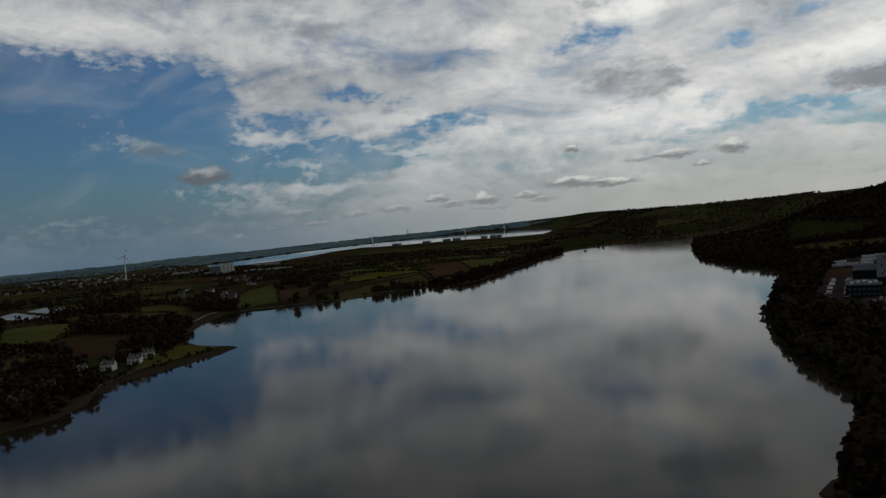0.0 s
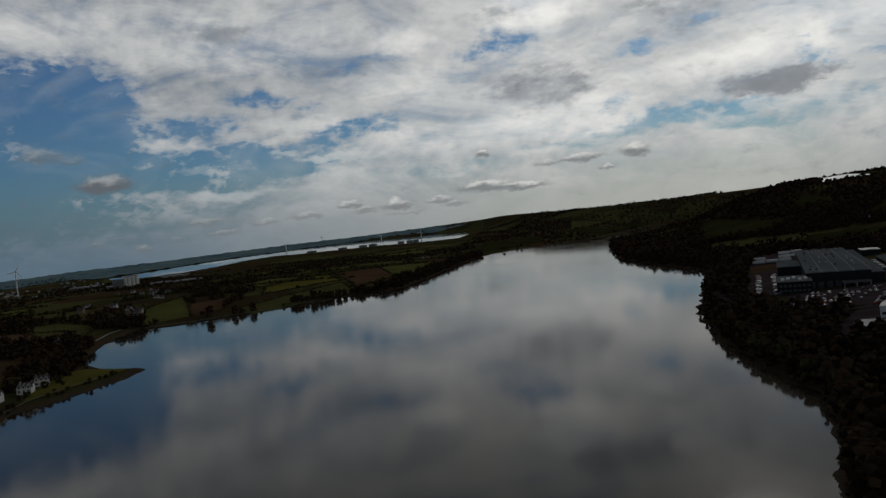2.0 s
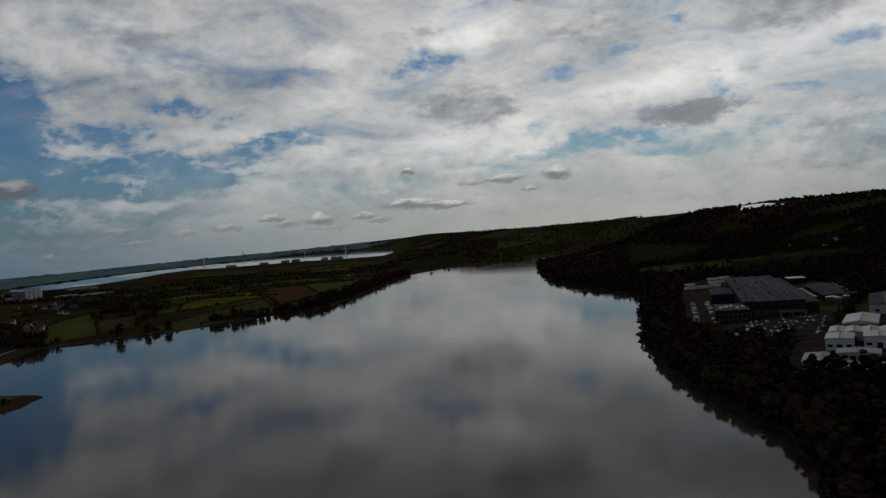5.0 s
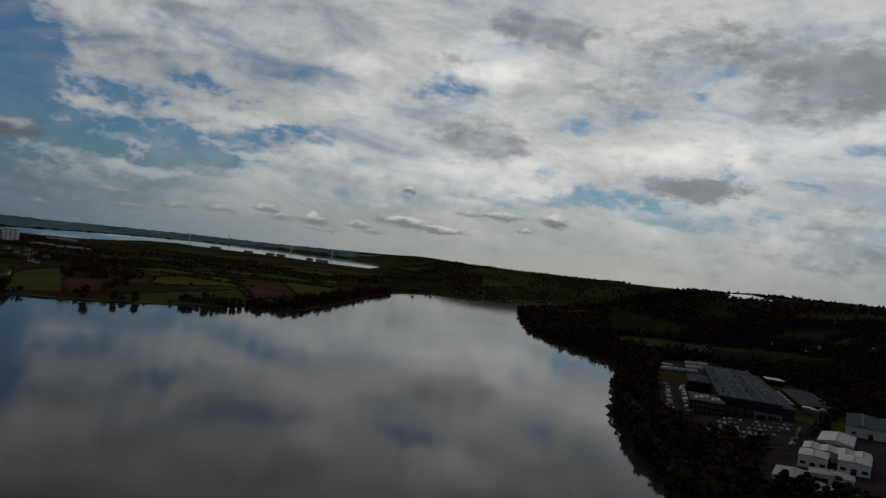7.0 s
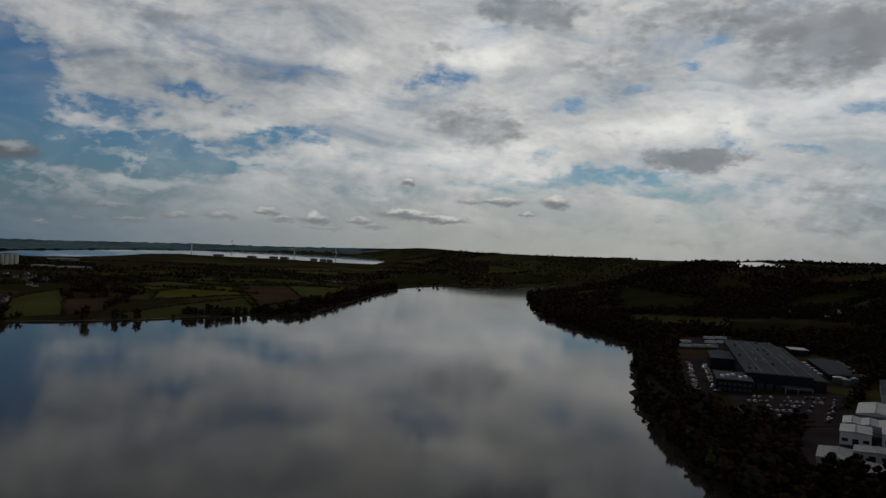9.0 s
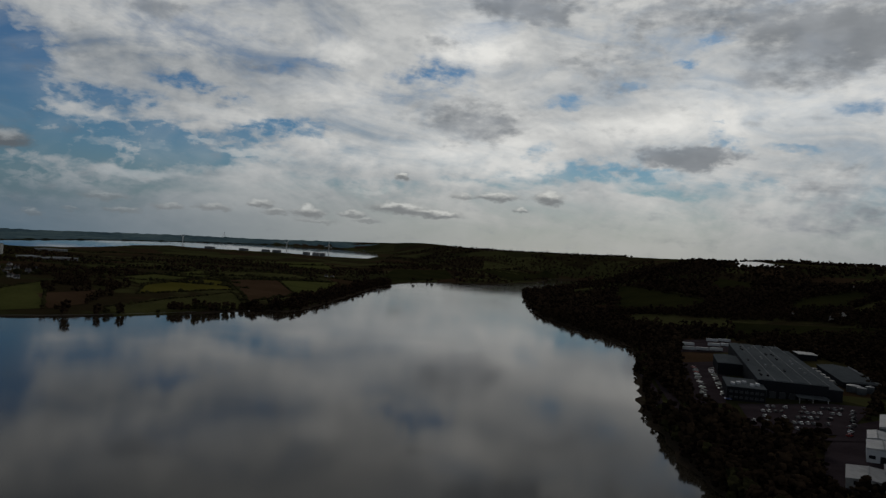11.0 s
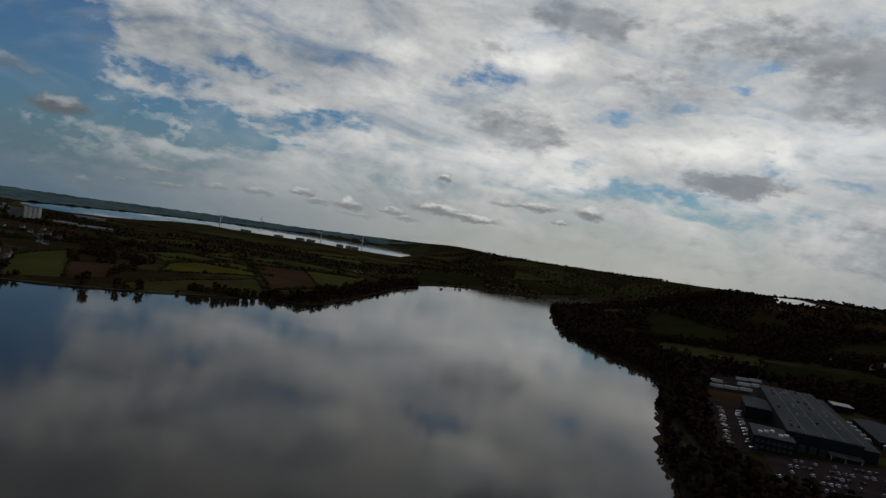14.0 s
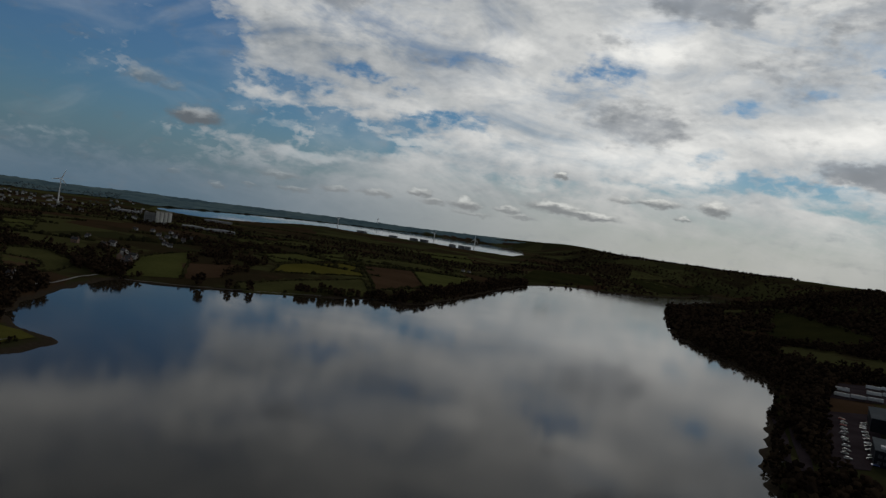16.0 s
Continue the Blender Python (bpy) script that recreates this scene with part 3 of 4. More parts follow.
def scatter(x0, y0, x1, y1, gap):
    """Jittered places on a grid."""
    x, y = np.meshgrid(np.arange(x0, x1, gap), np.arange(y0, y1, gap))
    x, y = x.ravel(), y.ravel()
    return x + rng.uniform(-0.45, 0.45, x.size) * gap, y + rng.uniform(-0.45, 0.45, x.size) * gap


def wave(x, y, scale, seed=0.0):
    """Soft patches between about -1 and 1."""
    a, b = x / scale, y / scale
    return (np.sin(a * 2.1 + seed + 1.3 * np.sin(b * 1.7)) + np.sin(b * 2.7 - seed + 1.1 * np.sin(a * 1.9 + 1)) + 0.6 * np.sin(a * 5.3 + b * 4.1 + seed)) / 2.2


def drape(name, points, mat, label, lift=0.5, category="field", cells=12):
    """A patch of land cover that follows the ground inside a plan polygon."""
    p = np.array(points, float)
    mid = p.mean(0)
    verts, faces = [], []
    for a, b in zip(p, np.roll(p, -1, 0)):
        base, k = len(verts), cells
        at = {}
        for i in range(k + 1):
            for j in range(k + 1 - i):
                at[i, j] = base + len(at)
                verts.append(tuple(mid + (a - mid) * i / k + (b - mid) * j / k))
        for i in range(k):
            for j in range(k - i):
                faces.append((at[i, j], at[i + 1, j], at[i, j + 1]))
                if i + j < k - 1:
                    faces.append((at[i + 1, j], at[i + 1, j + 1], at[i, j + 1]))
    v = np.array(verts)
    z = height(v[:, 0], v[:, 1]) + lift
    n = np.array([(v[f[1]][0] - v[f[0]][0]) * (v[f[2]][1] - v[f[0]][1]) - (v[f[1]][1] - v[f[0]][1]) * (v[f[2]][0] - v[f[0]][0]) for f in faces])
    faces = [f if s > 0 else f[::-1] for f, s in zip(faces, n)]
    ob = link_mesh(name, np.column_stack([v, z]).tolist(), faces, mat, smooth=True)
    return tagged(ob, label, category, kind="structure")


def strip(name, points, width, mat, label, lift=0.7, category="road"):
    """A road or path that follows the ground."""
    p = round_line(points, 8)
    d = np.gradient(p, axis=0)
    d /= np.linalg.norm(d, axis=1, keepdims=True)
    side = np.column_stack([d[:, 1], -d[:, 0]]) * width / 2
    z = np.maximum(height(p[:, 0], p[:, 1]), 0.3) + lift
    v = np.vstack([np.column_stack([p - side, z]), np.column_stack([p + side, z])])
    n = len(p)
    faces = [(i, i + n, i + n + 1, i + 1) for i in range(n - 1)]
    return tagged(link_mesh(name, v.tolist(), faces, mat), label, category, kind="structure")


def hedge(a, b, size=2.2, label="dark overgrown hedgerow between two fields"):
    """A row of tufts along a field's edge."""
    a, b = np.array(a, float), np.array(b, float)
    far = np.linalg.norm(a + b) / 2
    gap = size * (0.75 if far < 1500 else 1.2)
    n = max(3, int(np.linalg.norm(b - a) / gap))
    s = (np.arange(n) + rng.uniform(-0.3, 0.3, n)) / n
    keep = rng.uniform(0, 1, n) > 0.06
    p = a + (b - a) * s[keep, None] + rng.normal(0, 0.5, (keep.sum(), 2))
    z = height(p[:, 0], p[:, 1])
    verts, faces = [], []
    for (x, y), q in zip(p, z):
        k = size * rng.uniform(0.6, 1.25) * (1.9 if rng.uniform() < 0.06 else 1)
        faces.append(ICO_F + len(verts) * len(ICO_V))
        verts.append(clump(k * 0.7, k * 0.7, k * 0.6, (x, y, q + k * 0.35)))
    tagged(big_mesh("hedge", verts, faces, LEAF_GREEN), label, "hedge", "hedgerows")


def field(points, mat, label, hedges=True, bare=()):
    drape("field", points, mat, label)
    if hedges:
        for i, (a, b) in enumerate(zip(points, points[1:] + points[:1])):
            if i not in bare:
                hedge(a, b)


def place(x, y, bearing=0.0, z=None):
    return pose(x, y, ground_z(x, y) if z is None else z, 0, 0, -bearing)


# ---------------------------------------------------------------- fields of the far bank
field([(-490, 863), (-498, 997), (-397, 797), (-437, 752)], GRASS, "smooth green meadow sloping to the water beside farm houses", bare=(2, 3))
field([(-445, 875), (-412, 947), (-379, 850), (-393, 800)], PLOUGH, "brown stubble field near the shore", False)
field([(-651, 1400), (-700, 1900), (-563, 1630), (-588, 1311)], GRASS_DARK, "pale green pasture on a gentle rise")
field([(-831, 1021), (-836, 1106), (-716, 954), (-688, 864)], GRASS, "green pasture behind the houses")
field([(-575, 741), (-553, 781), (-496, 758), (-468, 694), (-461, 617)], GRASS_DARK, "dull brownish pasture above the bay")
drape("field", [(-322, 455), (-303, 461), (-281, 447), (-280, 420), (-284, 380), (-292, 352), (-306, 380)], LAWN, "mown grass spit running out into the water")
field([(-393, 1053), (-367, 1320), (-288, 1111), (-366, 957)], GRASS_GOLD, "yellow-green meadow between dark hedges")
field([(-469, 1140), (-470, 1546), (-389, 1353), (-402, 1054)], GRASS, "green meadow between dark hedges")
field([(-355, 845), (-279, 1075), (-228, 955), (-325, 800)], GRASS_DARK, "long green field above the shore trees", bare=(2, 3))
field([(-347, 1288), (-280, 1383), (-207, 1166), (-238, 1000)], PLOUGH, "ploughed brown field on the headland")
field([(-279, 1389), (-221, 1504), (-187, 1536), (-188, 1321), (-204, 1169)], GRASS, "green field on top of the wooded headland", False)
field([(-440, 1489), (-338, 1697), (-236, 1552), (-355, 1319)], GRASS_DARK, "strip of dull grass behind the ploughed field")
field([(-546, 2600), (-427, 2900), (-294, 2242), (-409, 2208)], GRASS, "bright green rise dotted with trees", False)
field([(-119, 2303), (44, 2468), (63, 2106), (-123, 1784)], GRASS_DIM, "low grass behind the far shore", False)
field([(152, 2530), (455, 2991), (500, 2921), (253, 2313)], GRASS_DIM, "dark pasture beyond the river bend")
field([(202, 2929), (360, 2970), (169, 2545)], GRASS_DARK, "sloping green pasture beyond the river bend")
field([(-587, 545), (-573, 592), (-525, 601), (-460, 470), (-461, 442), (-484, 439)], GRASS, "green field above the waterside woods")
field([(-409, 362), (-410, 407), (-386, 383), (-373, 342), (-368, 319)], GRASS_DARK, "small sloping meadow behind the waterside houses")
field([(-747, 823), (-758, 981), (-684, 916), (-682, 821)], GRASS, "green pasture far behind the bay")
field([(-593, 675), (-513, 720), (-484, 697), (-468, 629), (-588, 602)], PLOUGH, "dull brown field behind the bay")
# a net of hedgerows over the plain farther off
for k in range(40):
    a, r = radians(rng.uniform(-48, -5)), rng.uniform(1050, 2850)
    mid, turn, half = np.array((r * math.sin(a), r * math.cos(a))), -a + rng.normal(0, 0.5), rng.uniform(70, 210)
    ends = [mid + q * half * np.array((math.cos(turn), math.sin(turn))) for q in (-1, 1)]
    if min(inland(np.array([p[0] for p in ends]), np.array([p[1] for p in ends]))) > 40:
        hedge(*ends, 4.2, "dark overgrown hedgerow across the plain")
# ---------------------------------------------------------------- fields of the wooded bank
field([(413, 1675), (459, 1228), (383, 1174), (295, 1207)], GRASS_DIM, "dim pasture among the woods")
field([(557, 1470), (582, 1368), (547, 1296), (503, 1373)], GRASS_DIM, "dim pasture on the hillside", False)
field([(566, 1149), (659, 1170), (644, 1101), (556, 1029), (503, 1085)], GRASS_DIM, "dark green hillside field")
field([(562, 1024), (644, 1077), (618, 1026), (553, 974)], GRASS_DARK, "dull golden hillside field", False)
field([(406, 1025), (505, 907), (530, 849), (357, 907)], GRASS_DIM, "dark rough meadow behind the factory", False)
FILM = mottled("white_crop_film", (0.50, 0.51, 0.52), (0.72, 0.72, 0.72), 0.02, 0.3, 0.5)
FILM_GREY = mottled("grey_crop_film", (0.22, 0.24, 0.27), (0.34, 0.36, 0.39), 0.02, 0.3, 0.4)
drape("field", [(668, 1650), (735, 1860), (830, 1920), (785, 1660)], FILM, "hilltop field under white crop film", 0.8)
drape("field", [(-732, 694), (-749, 737), (-636, 668), (-631, 640), (-679, 650)], FILM_GREY, "field under pale grey crop film")
drape("field", [(-738, 744), (-751, 790), (-668, 768), (-618, 694), (-661, 704)], FILM_GREY, "field under pale grey crop film")

def paint(name, rgb):
    m, b, n, l = material(name, 0.35, 0.2, 0.5)
    b.inputs["Base Color"].default_value = (*rgb, 1)
    return m


PAINTS = [paint("white_paint", (0.55, 0.56, 0.58)), paint("silver_paint", (0.28, 0.29, 0.31)), paint("black_paint", (0.02, 0.02, 0.025)), paint("red_paint", (0.25, 0.02, 0.02)), paint("blue_paint", (0.03, 0.06, 0.2)), paint("grey_paint", (0.15, 0.155, 0.165))]
GLASS = paint("dark_glass", (0.02, 0.024, 0.03))
TYRE = mottled("rubber", (0.01, 0.01, 0.01), (0.02, 0.02, 0.02))

# ---------------------------------------------------------------- industrial estate
LIGHT_ROOF = mottled("weathered_light_roof", (0.13, 0.135, 0.145), (0.25, 0.255, 0.265), 0.08, 0.7, 0.7, stretch=(1, 0.2, 1))
RIB = mottled("dull_roof_rib", (0.20, 0.21, 0.215), (0.32, 0.33, 0.335), 0.05, 0.7, 0.8, spec=0.0)
SITE = pose(224, 541, 0, 0, 0, -17.5)


def on_site(x, y):
    p = SITE @ Vector((x, y, 0))
    return p.x, p.y


def pad_z(frame_of, x0, y0, x1, y1):
    q = [frame_of @ Vector((x, y, 0)) for x in (x0, x1) for y in (y0, y1)]
    z = [ground_z(p.x, p.y) for p in q]
    return min(z), max(z)


drape("yard", [(226, 700), (262, 712), (230, 600), (192, 515), (166, 508)], ASPHALT, "asphalt car park beside the factory", 0.45, "yard")
drape("yard", [(200, 515), (262, 520), (285, 510), (225, 435), (178, 436)], ASPHALT, "asphalt car park in front of the factory", 0.5, "yard")
drape("yard", [(250, 775), (307, 780), (345, 880), (290, 880)], ASPHALT, "lorry park behind the factory", 0.45, "yard")
drape("lawn", [(228, 700), (262, 712), (285, 770), (250, 775)], PLOUGH, "strip of dry brown grass by the car park", 0.5, "grass")

lo, hi = pad_z(SITE, 0, 0, 44, 232)
base = lo - 0.4
factory = thing("factory", SITE @ pose(0, 0, base), "long dark factory hall with a grey ribbed sheet roof", "factory")
H0 = 16.5 - base
part("wall", box(0, 0, 0, 44, 232, H0), WALL_DARK, factory, "dark blue-black cladding walls")
for i in range(4):
    x0 = i * 11
    part("roof", prism([(x0 - 0.2, H0 + 0.05), (x0 + 5.5, H0 + 0.75), (x0 + 11.1, H0 + 0.05), (x0 + 11.1, H0 - 0.3), (x0 - 0.2, H0 - 0.3)], -0.5, 232.5), ROOF_GREY, factory, "grey ribbed sheet roof bay")
    part("gutter", box(x0 + 10.8, -0.4, H0 + 0.1, x0 + 11.2, 232, H0 + 0.4), RIB, factory)
for i in range(26):
    x, y = (i % 4) * 11 + rng.uniform(1, 8), rng.uniform(8, 222)
    part("roof_vent", box(x, y, H0 + 0.1, x + 1.2, y + rng.uniform(2, 9), H0 + 1.5), RIB if i % 2 else WALL_DARK, factory)
for i in range(7):
    part("loading_door", box(2 + i * 6.0, -0.25, 0.6, 6 + i * 6.0, 0.0, 5.6), GLASS, factory, "dark roller door")
part("canopy", box(24, -11, 4.8, 43, -0.3, 5.6), ROOF_GREY, factory, "pale canopy over the loading doors")
for x in (25, 33, 42):
    part("post", drum(0.25, 0, 4.8, x, -10.4, 8), PALE_ROOF, factory)
part("side_aisle", box(44.1, 2, 0, 53, 228, H0 - 2.6), WALL_DARK, factory)
part("aisle_roof", box(44.2, 1.6, H0 - 2.55, 53.4, 228.4, H0 - 2.1), ROOF_GREY, factory)
part("wing", box(-19, 95, 0, -0.1, 152, H0 - 3.2), WALL_DARK, factory)
part("wing_roof", prism([(-19.4, H0 - 3.15), (-9.5, H0 - 2.2), (-0.1, H0 - 3.15)], 94.6, 152.4), ROOF_GREY, factory)

office = thing("office_block", SITE @ pose(-21, -20, base), "flat-roofed dark office block in front of the factory", "building")
part("wall", box(0, 0, 0, 24, 40, 9.0), WALL_DARK, office)
part("roof", box(-0.3, -0.3, 9.03, 24.3, 40.3, 9.5), ROOF_GREY, office, "grey flat roof")
for i in range(5):
    part("roof_unit", box(3 + i * 4, 6 + 5 * (i % 3), 9.5, 5.4 + i * 4, 11 + 5 * (i % 3), 10.8), WHITE, office)
for f in range(2):
    for i in range(7):
        part("window", box(1.6 + i * 3.2, -0.12, 1.4 + f * 3.6, 3.8 + i * 3.2, 0.0, 3.2 + f * 3.6), GLASS, office)

annex = thing("warehouse", SITE @ pose(66, 62, base), "low warehouse with a grey metal roof beside the factory", "warehouse")
part("wall", box(0, 0, 0, 24, 98, 8.5), WALL_DARK, annex)
part("roof", prism([(-0.5, 8.53), (12, 10.0), (24.5, 8.53)], -0.5, 98.5), ROOF_GREY, annex)
part("parapet", box(24.3, -0.4, 8.4, 25.0, 98.4, 9.6), RIB, annex)
part("conveyor", box(-6, 10, 0, -1, 94, 5.0), WALL_DARK, annex)
for i in range(5):
    part("roof_unit", box(-5.5, 16 + i * 17, 5.0, -2, 22 + i * 17, 6.4), PALE_ROOF, annex)
for x, y, r in ((70, 50, 4.6), (80, 47, 2.8), (73, 40, 3.2)):
    px, py = on_site(x, y)
    tank = thing("storage_tank", place(px, py), "round pale storage tank beside the warehouse", "tank", "tanks by the warehouse")
    part("shell", drum(r, -0.5, 4.6), ROOF_GREY, tank)
    part("lid", drum(r * 1.03, 4.62, 5.3, top=0.25), PALE_ROOF, tank)
px, py = on_site(48, 205)
shed = thing("store_shed", place(px + 12, py, 15), "small pale-roofed store behind the factory", "shed")
part("wall", box(0, 0, -1, 16, 22, 6), WALL_DARK, shed)
part("roof", box(-0.4, -0.4, 6.03, 16.4, 22.4, 6.5), PALE_ROOF, shed)


def shed_hall(x, y, bearing, w, d, h, wall, roof, label, rise=1.6, bays=1, openings=3):
    """An industrial unit with a pitched sheet roof; (x, y) is its near left corner."""
    at = pose(x, y, 0, 0, 0, -bearing)
    z, _ = pad_z(at, 0, 0, w, d)
    hall = thing("industrial_unit", pose(x, y, z - 0.3, 0, 0, -bearing), label, "industrial unit", "white industrial units")
    part("wall", box(0, 0, 0, w, d, h), wall, hall)
    bay = w / bays
    for i in range(bays):
        a = i * bay
        top = [(a - 0.3, h + 0.05), (a + bay / 2, h + rise), (a + bay + 0.3, h + 0.05)]
        part("roof", prism(top + [(a + bay, h - 0.15), (a, h - 0.15)], -0.5, d + 0.5), roof, hall)
        part("ridge_cap", box(a + bay / 2 - 0.3, -0.4, h + rise, a + bay / 2 + 0.3, d + 0.4, h + rise + 0.18), RIB, hall)
    for i in range(openings):
        q = w * (i + 0.5) / openings
        part("loading_door" if i % 2 else "window", box(q - 1.4, -0.15, 0.3 if i % 2 else 2.6, q + 1.4, 0.0, 4.2), WALL_DARK, hall)
    part("fascia", box(-0.2, -0.22, h - 0.7, w + 0.2, -0.02, h), PALE_ROOF, hall)
    return hall


shed_hall(206, 384, 30, 14, 20, 7.5, WHITE, PALE_ROOF, "white-walled industrial unit with a pale roof", 0.5, openings=3)
shed_hall(223, 376, 30, 15, 20, 7.5, WHITE, PALE_ROOF, "white-walled industrial unit beside its twin", 0.5, openings=3)
shed_hall(219, 405, 30, 34, 21, 7.0, WHITE, PALE_ROOF, "long white industrial unit with a striped sheet roof", 0.9, bays=4, openings=4)
shed_hall(241, 431, 32, 19, 40, 6.5, ROOF_GREY, PALE_ROOF, "industrial hall with a low pitched pale roof", rise=1.7)
shed_hall(174, 345, 30, 17, 24, 5.0, PALE_ROOF, LIGHT_ROOF, "low unit with a light grey roof by the trees", 0.8, openings=2)
shed_hall(195, 352, 30, 20, 14, 5.5, PALE_ROOF, LIGHT_ROOF, "low unit with a light grey roof and skylights", 0.8, openings=4)
shed_hall(181, 325, 30, 21, 22, 3.4, PALE_ROOF, LIGHT_ROOF, "lowest unit with a patched light grey roof", 0.6, openings=3, bays=2)
shed_hall(288, 484, 30, 40, 72, 7.5, PALE_ROOF, ROOF_GREY, "grey-roofed warehouse beyond the white units", bays=2, openings=4)
drape("yard", [(165, 345), (222, 314), (275, 385), (348, 478), (300, 492), (235, 455), (195, 400)], ASPHALT, "asphalt yard round the white units", 0.4, "yard")


def make_car(mat, tint):
    """A hatchback 4.4 m long, nose towards +y."""
    car = thing("car", Matrix(), tint + " car parked on the asphalt", "car", "parked cars")
    side = [(-2.2, 0.35), (-2.2, 0.85), (-1.9, 1.0), (1.1, 1.0), (2.1, 0.8), (2.2, 0.35)]
    bm = prism(side, -0.88, 0.88)
    bmesh.ops.rotate(bm, matrix=Matrix.Rotation(radians(90), 3, "Z"), verts=bm.verts)
    part("body", bm, mat, car)
    bm = prism([(-1.9, 1.0), (-1.5, 1.45), (0.2, 1.48), (1.05, 1.0)], -0.74, 0.74)
    bmesh.ops.rotate(bm, matrix=Matrix.Rotation(radians(90), 3, "Z"), verts=bm.verts)
    part("glazed_cabin", bm, GLASS, car, "dark car windows")
    bm = box(-0.7, -1.45, 1.46, 0.7, 0.15, 1.53)
    part("roof", bm, mat, car)
    for x in (-0.8, 0.8):
        for y in (-1.35, 1.35):
            bm = drum(0.33, -0.1, 0.1, sides=10)
            bmesh.ops.rotate(bm, matrix=Matrix.Rotation(radians(90), 3, "Y"), verts=bm.verts)
            bmesh.ops.translate(bm, vec=(x, y, 0.33), verts=bm.verts)
            wheel = part("wheel", bm, TYRE, car)
            bm = drum(0.19, -0.125, 0.125, sides=8)
            bmesh.ops.rotate(bm, matrix=Matrix.Rotation(radians(90), 3, "Y"), verts=bm.verts)
            bmesh.ops.translate(bm, vec=(x, y, 0.33), verts=bm.verts)
            part("rim", bm, PAINTS[1], wheel, "silver wheel rim")
    for x in (-0.6, 0.6):
        part("headlight", box(x - 0.17, 2.12, 0.62, x + 0.17, 2.22, 0.76), PAINTS[1], car)
        part("tail_light", box(x - 0.15, -2.23, 0.68, x + 0.15, -2.16, 0.84), PAINTS[3], car)
    return car


CARS = [make_car(m, w) for m, w in zip(PAINTS, ("white", "silver", "black", "dark red", "blue", "grey"))]
used = set()


def park(x, y, bearing):
    i = int(rng.choice(6, p=(0.28, 0.24, 0.20, 0.03, 0.07, 0.18)))
    m = pose(x, y, ground_z(x, y) + 0.5, 0, 0, -bearing + rng.normal(0, 3))
    if i in used:
        return copy_thing(CARS[i], m)
    used.add(i)
    CARS[i].matrix_world = m
    return CARS[i]


for off in (0.0, 17.0):
    for i in range(12):
        park(186 + off * 0.7 + i * 3.7 + rng.uniform(-1, 1), 533 - off * 0.2 + i * 12.3 + rng.uniform(-2.5, 2.5), 105 + (180 if off else 0))
for r in range(5):
    for i in range(13):
        if rng.uniform() > 0.42:
            park(183 + r * 9 + i * 3.6 - 4, 450 + r * 14 - i * 0.6, 10)
for i in range(8):
    park(226 + i * 5.2, 432 + i * 8.4 + rng.uniform(-2, 2), 60)
for i in range(7):
    park(150 + i * 4.0, 452 + i * 1.0 + rng.uniform(-3, 3), 80)
for i in range(12):
    park(268 + i * 4.5 + rng.uniform(-1, 1), 402 + i * 5.0 + rng.uniform(-3, 3), 30)

trailer = thing("lorry_trailer", Matrix(), "white box trailer in the lorry park", "trailer", "lorry trailers")
part("box_body", box(-6.2, -1.25, 1.1, 6.2, 1.25, 3.9), WHITE, trailer)
part("chassis", box(-6.0, -0.9, 0.75, 6.0, 0.9, 1.08), TYRE, trailer)
for x in (-4.8, -3.6, 4.4):
    for y in (-1.0, 1.0):
        bm = drum(0.5, -0.15, 0.15, sides=10)
        bmesh.ops.rotate(bm, matrix=Matrix.Rotation(radians(90), 3, "X"), verts=bm.verts)
        bmesh.ops.translate(bm, vec=(x, y, 0.5), verts=bm.verts)
        part("wheel", bm, TYRE, trailer)
first = True
for r in range(3):
    for i in range(4):
        if rng.uniform() < 0.15:
            continue
        x, y = 264 + r * 12 + i * 13.4, 788 + r * 37 - i * 1.5
        m = pose(x, y, ground_z(x, y) + 0.5, 0, 0, rng.normal(-4, 3))
        if first:
            trailer.matrix_world, first = m, False
        else:
            copy_thing(trailer, m)

BARE_STONE = mottled("bare_shore_stone", (0.05, 0.045, 0.04), (0.22, 0.21, 0.19), 0.09, 1.0)
CONCRETE = mottled("pale_concrete", (0.20, 0.19, 0.17), (0.32, 0.31, 0.29), 0.1, 1.0)
strip("road", [(232, 790), (205, 690), (175, 600), (158, 515), (150, 470), (165, 440), (205, 425), (250, 425)], 6.5, ASPHALT, "asphalt access road along the woods")
strip("road", [(172, 640), (161, 575), (154, 540), (146, 505), (143, 480), (150, 455)], 5, ASPHALT, "curving shore road among trees")
strip("verge", [(157, 572), (152, 545), (145, 515), (141, 492)], 0.9, CONCRETE, "pale kerb of the curving shore road", 1.1, "kerb")
strip("path", [(-402, 548), (-417, 600), (-424, 640), (-440, 690), (-446, 725)], 2.4, CONCRETE, "pale lane along the bay", category="path")
strip("sea_wall", [(-432, 738), (-404, 749), (-383, 761), (-345, 795), (-322, 821), (-300, 848), (-268, 882)], 1.3, CONCRETE, "low pale stone wall along the shore", 0.9, "wall")
strip("path", [(-283, 430), (-285, 400), (-290, 360), (-288, 320), (-276, 290)], 0.8, BARE_STONE, "thin shore path round the spit", category="path")

# ---------------------------------------------------------------- houses
SLATE = mottled("slate_roof", (0.035, 0.035, 0.04), (0.075, 0.075, 0.08), 0.2, 2.0, 0.7)
RENDER = mottled("white_render", (0.34, 0.34, 0.33), (0.52, 0.51, 0.49), 0.2, 2.0)
DULL_RENDER = mottled("dull_render", (0.20, 0.205, 0.21), (0.42, 0.42, 0.41), 0.01, 2.0)
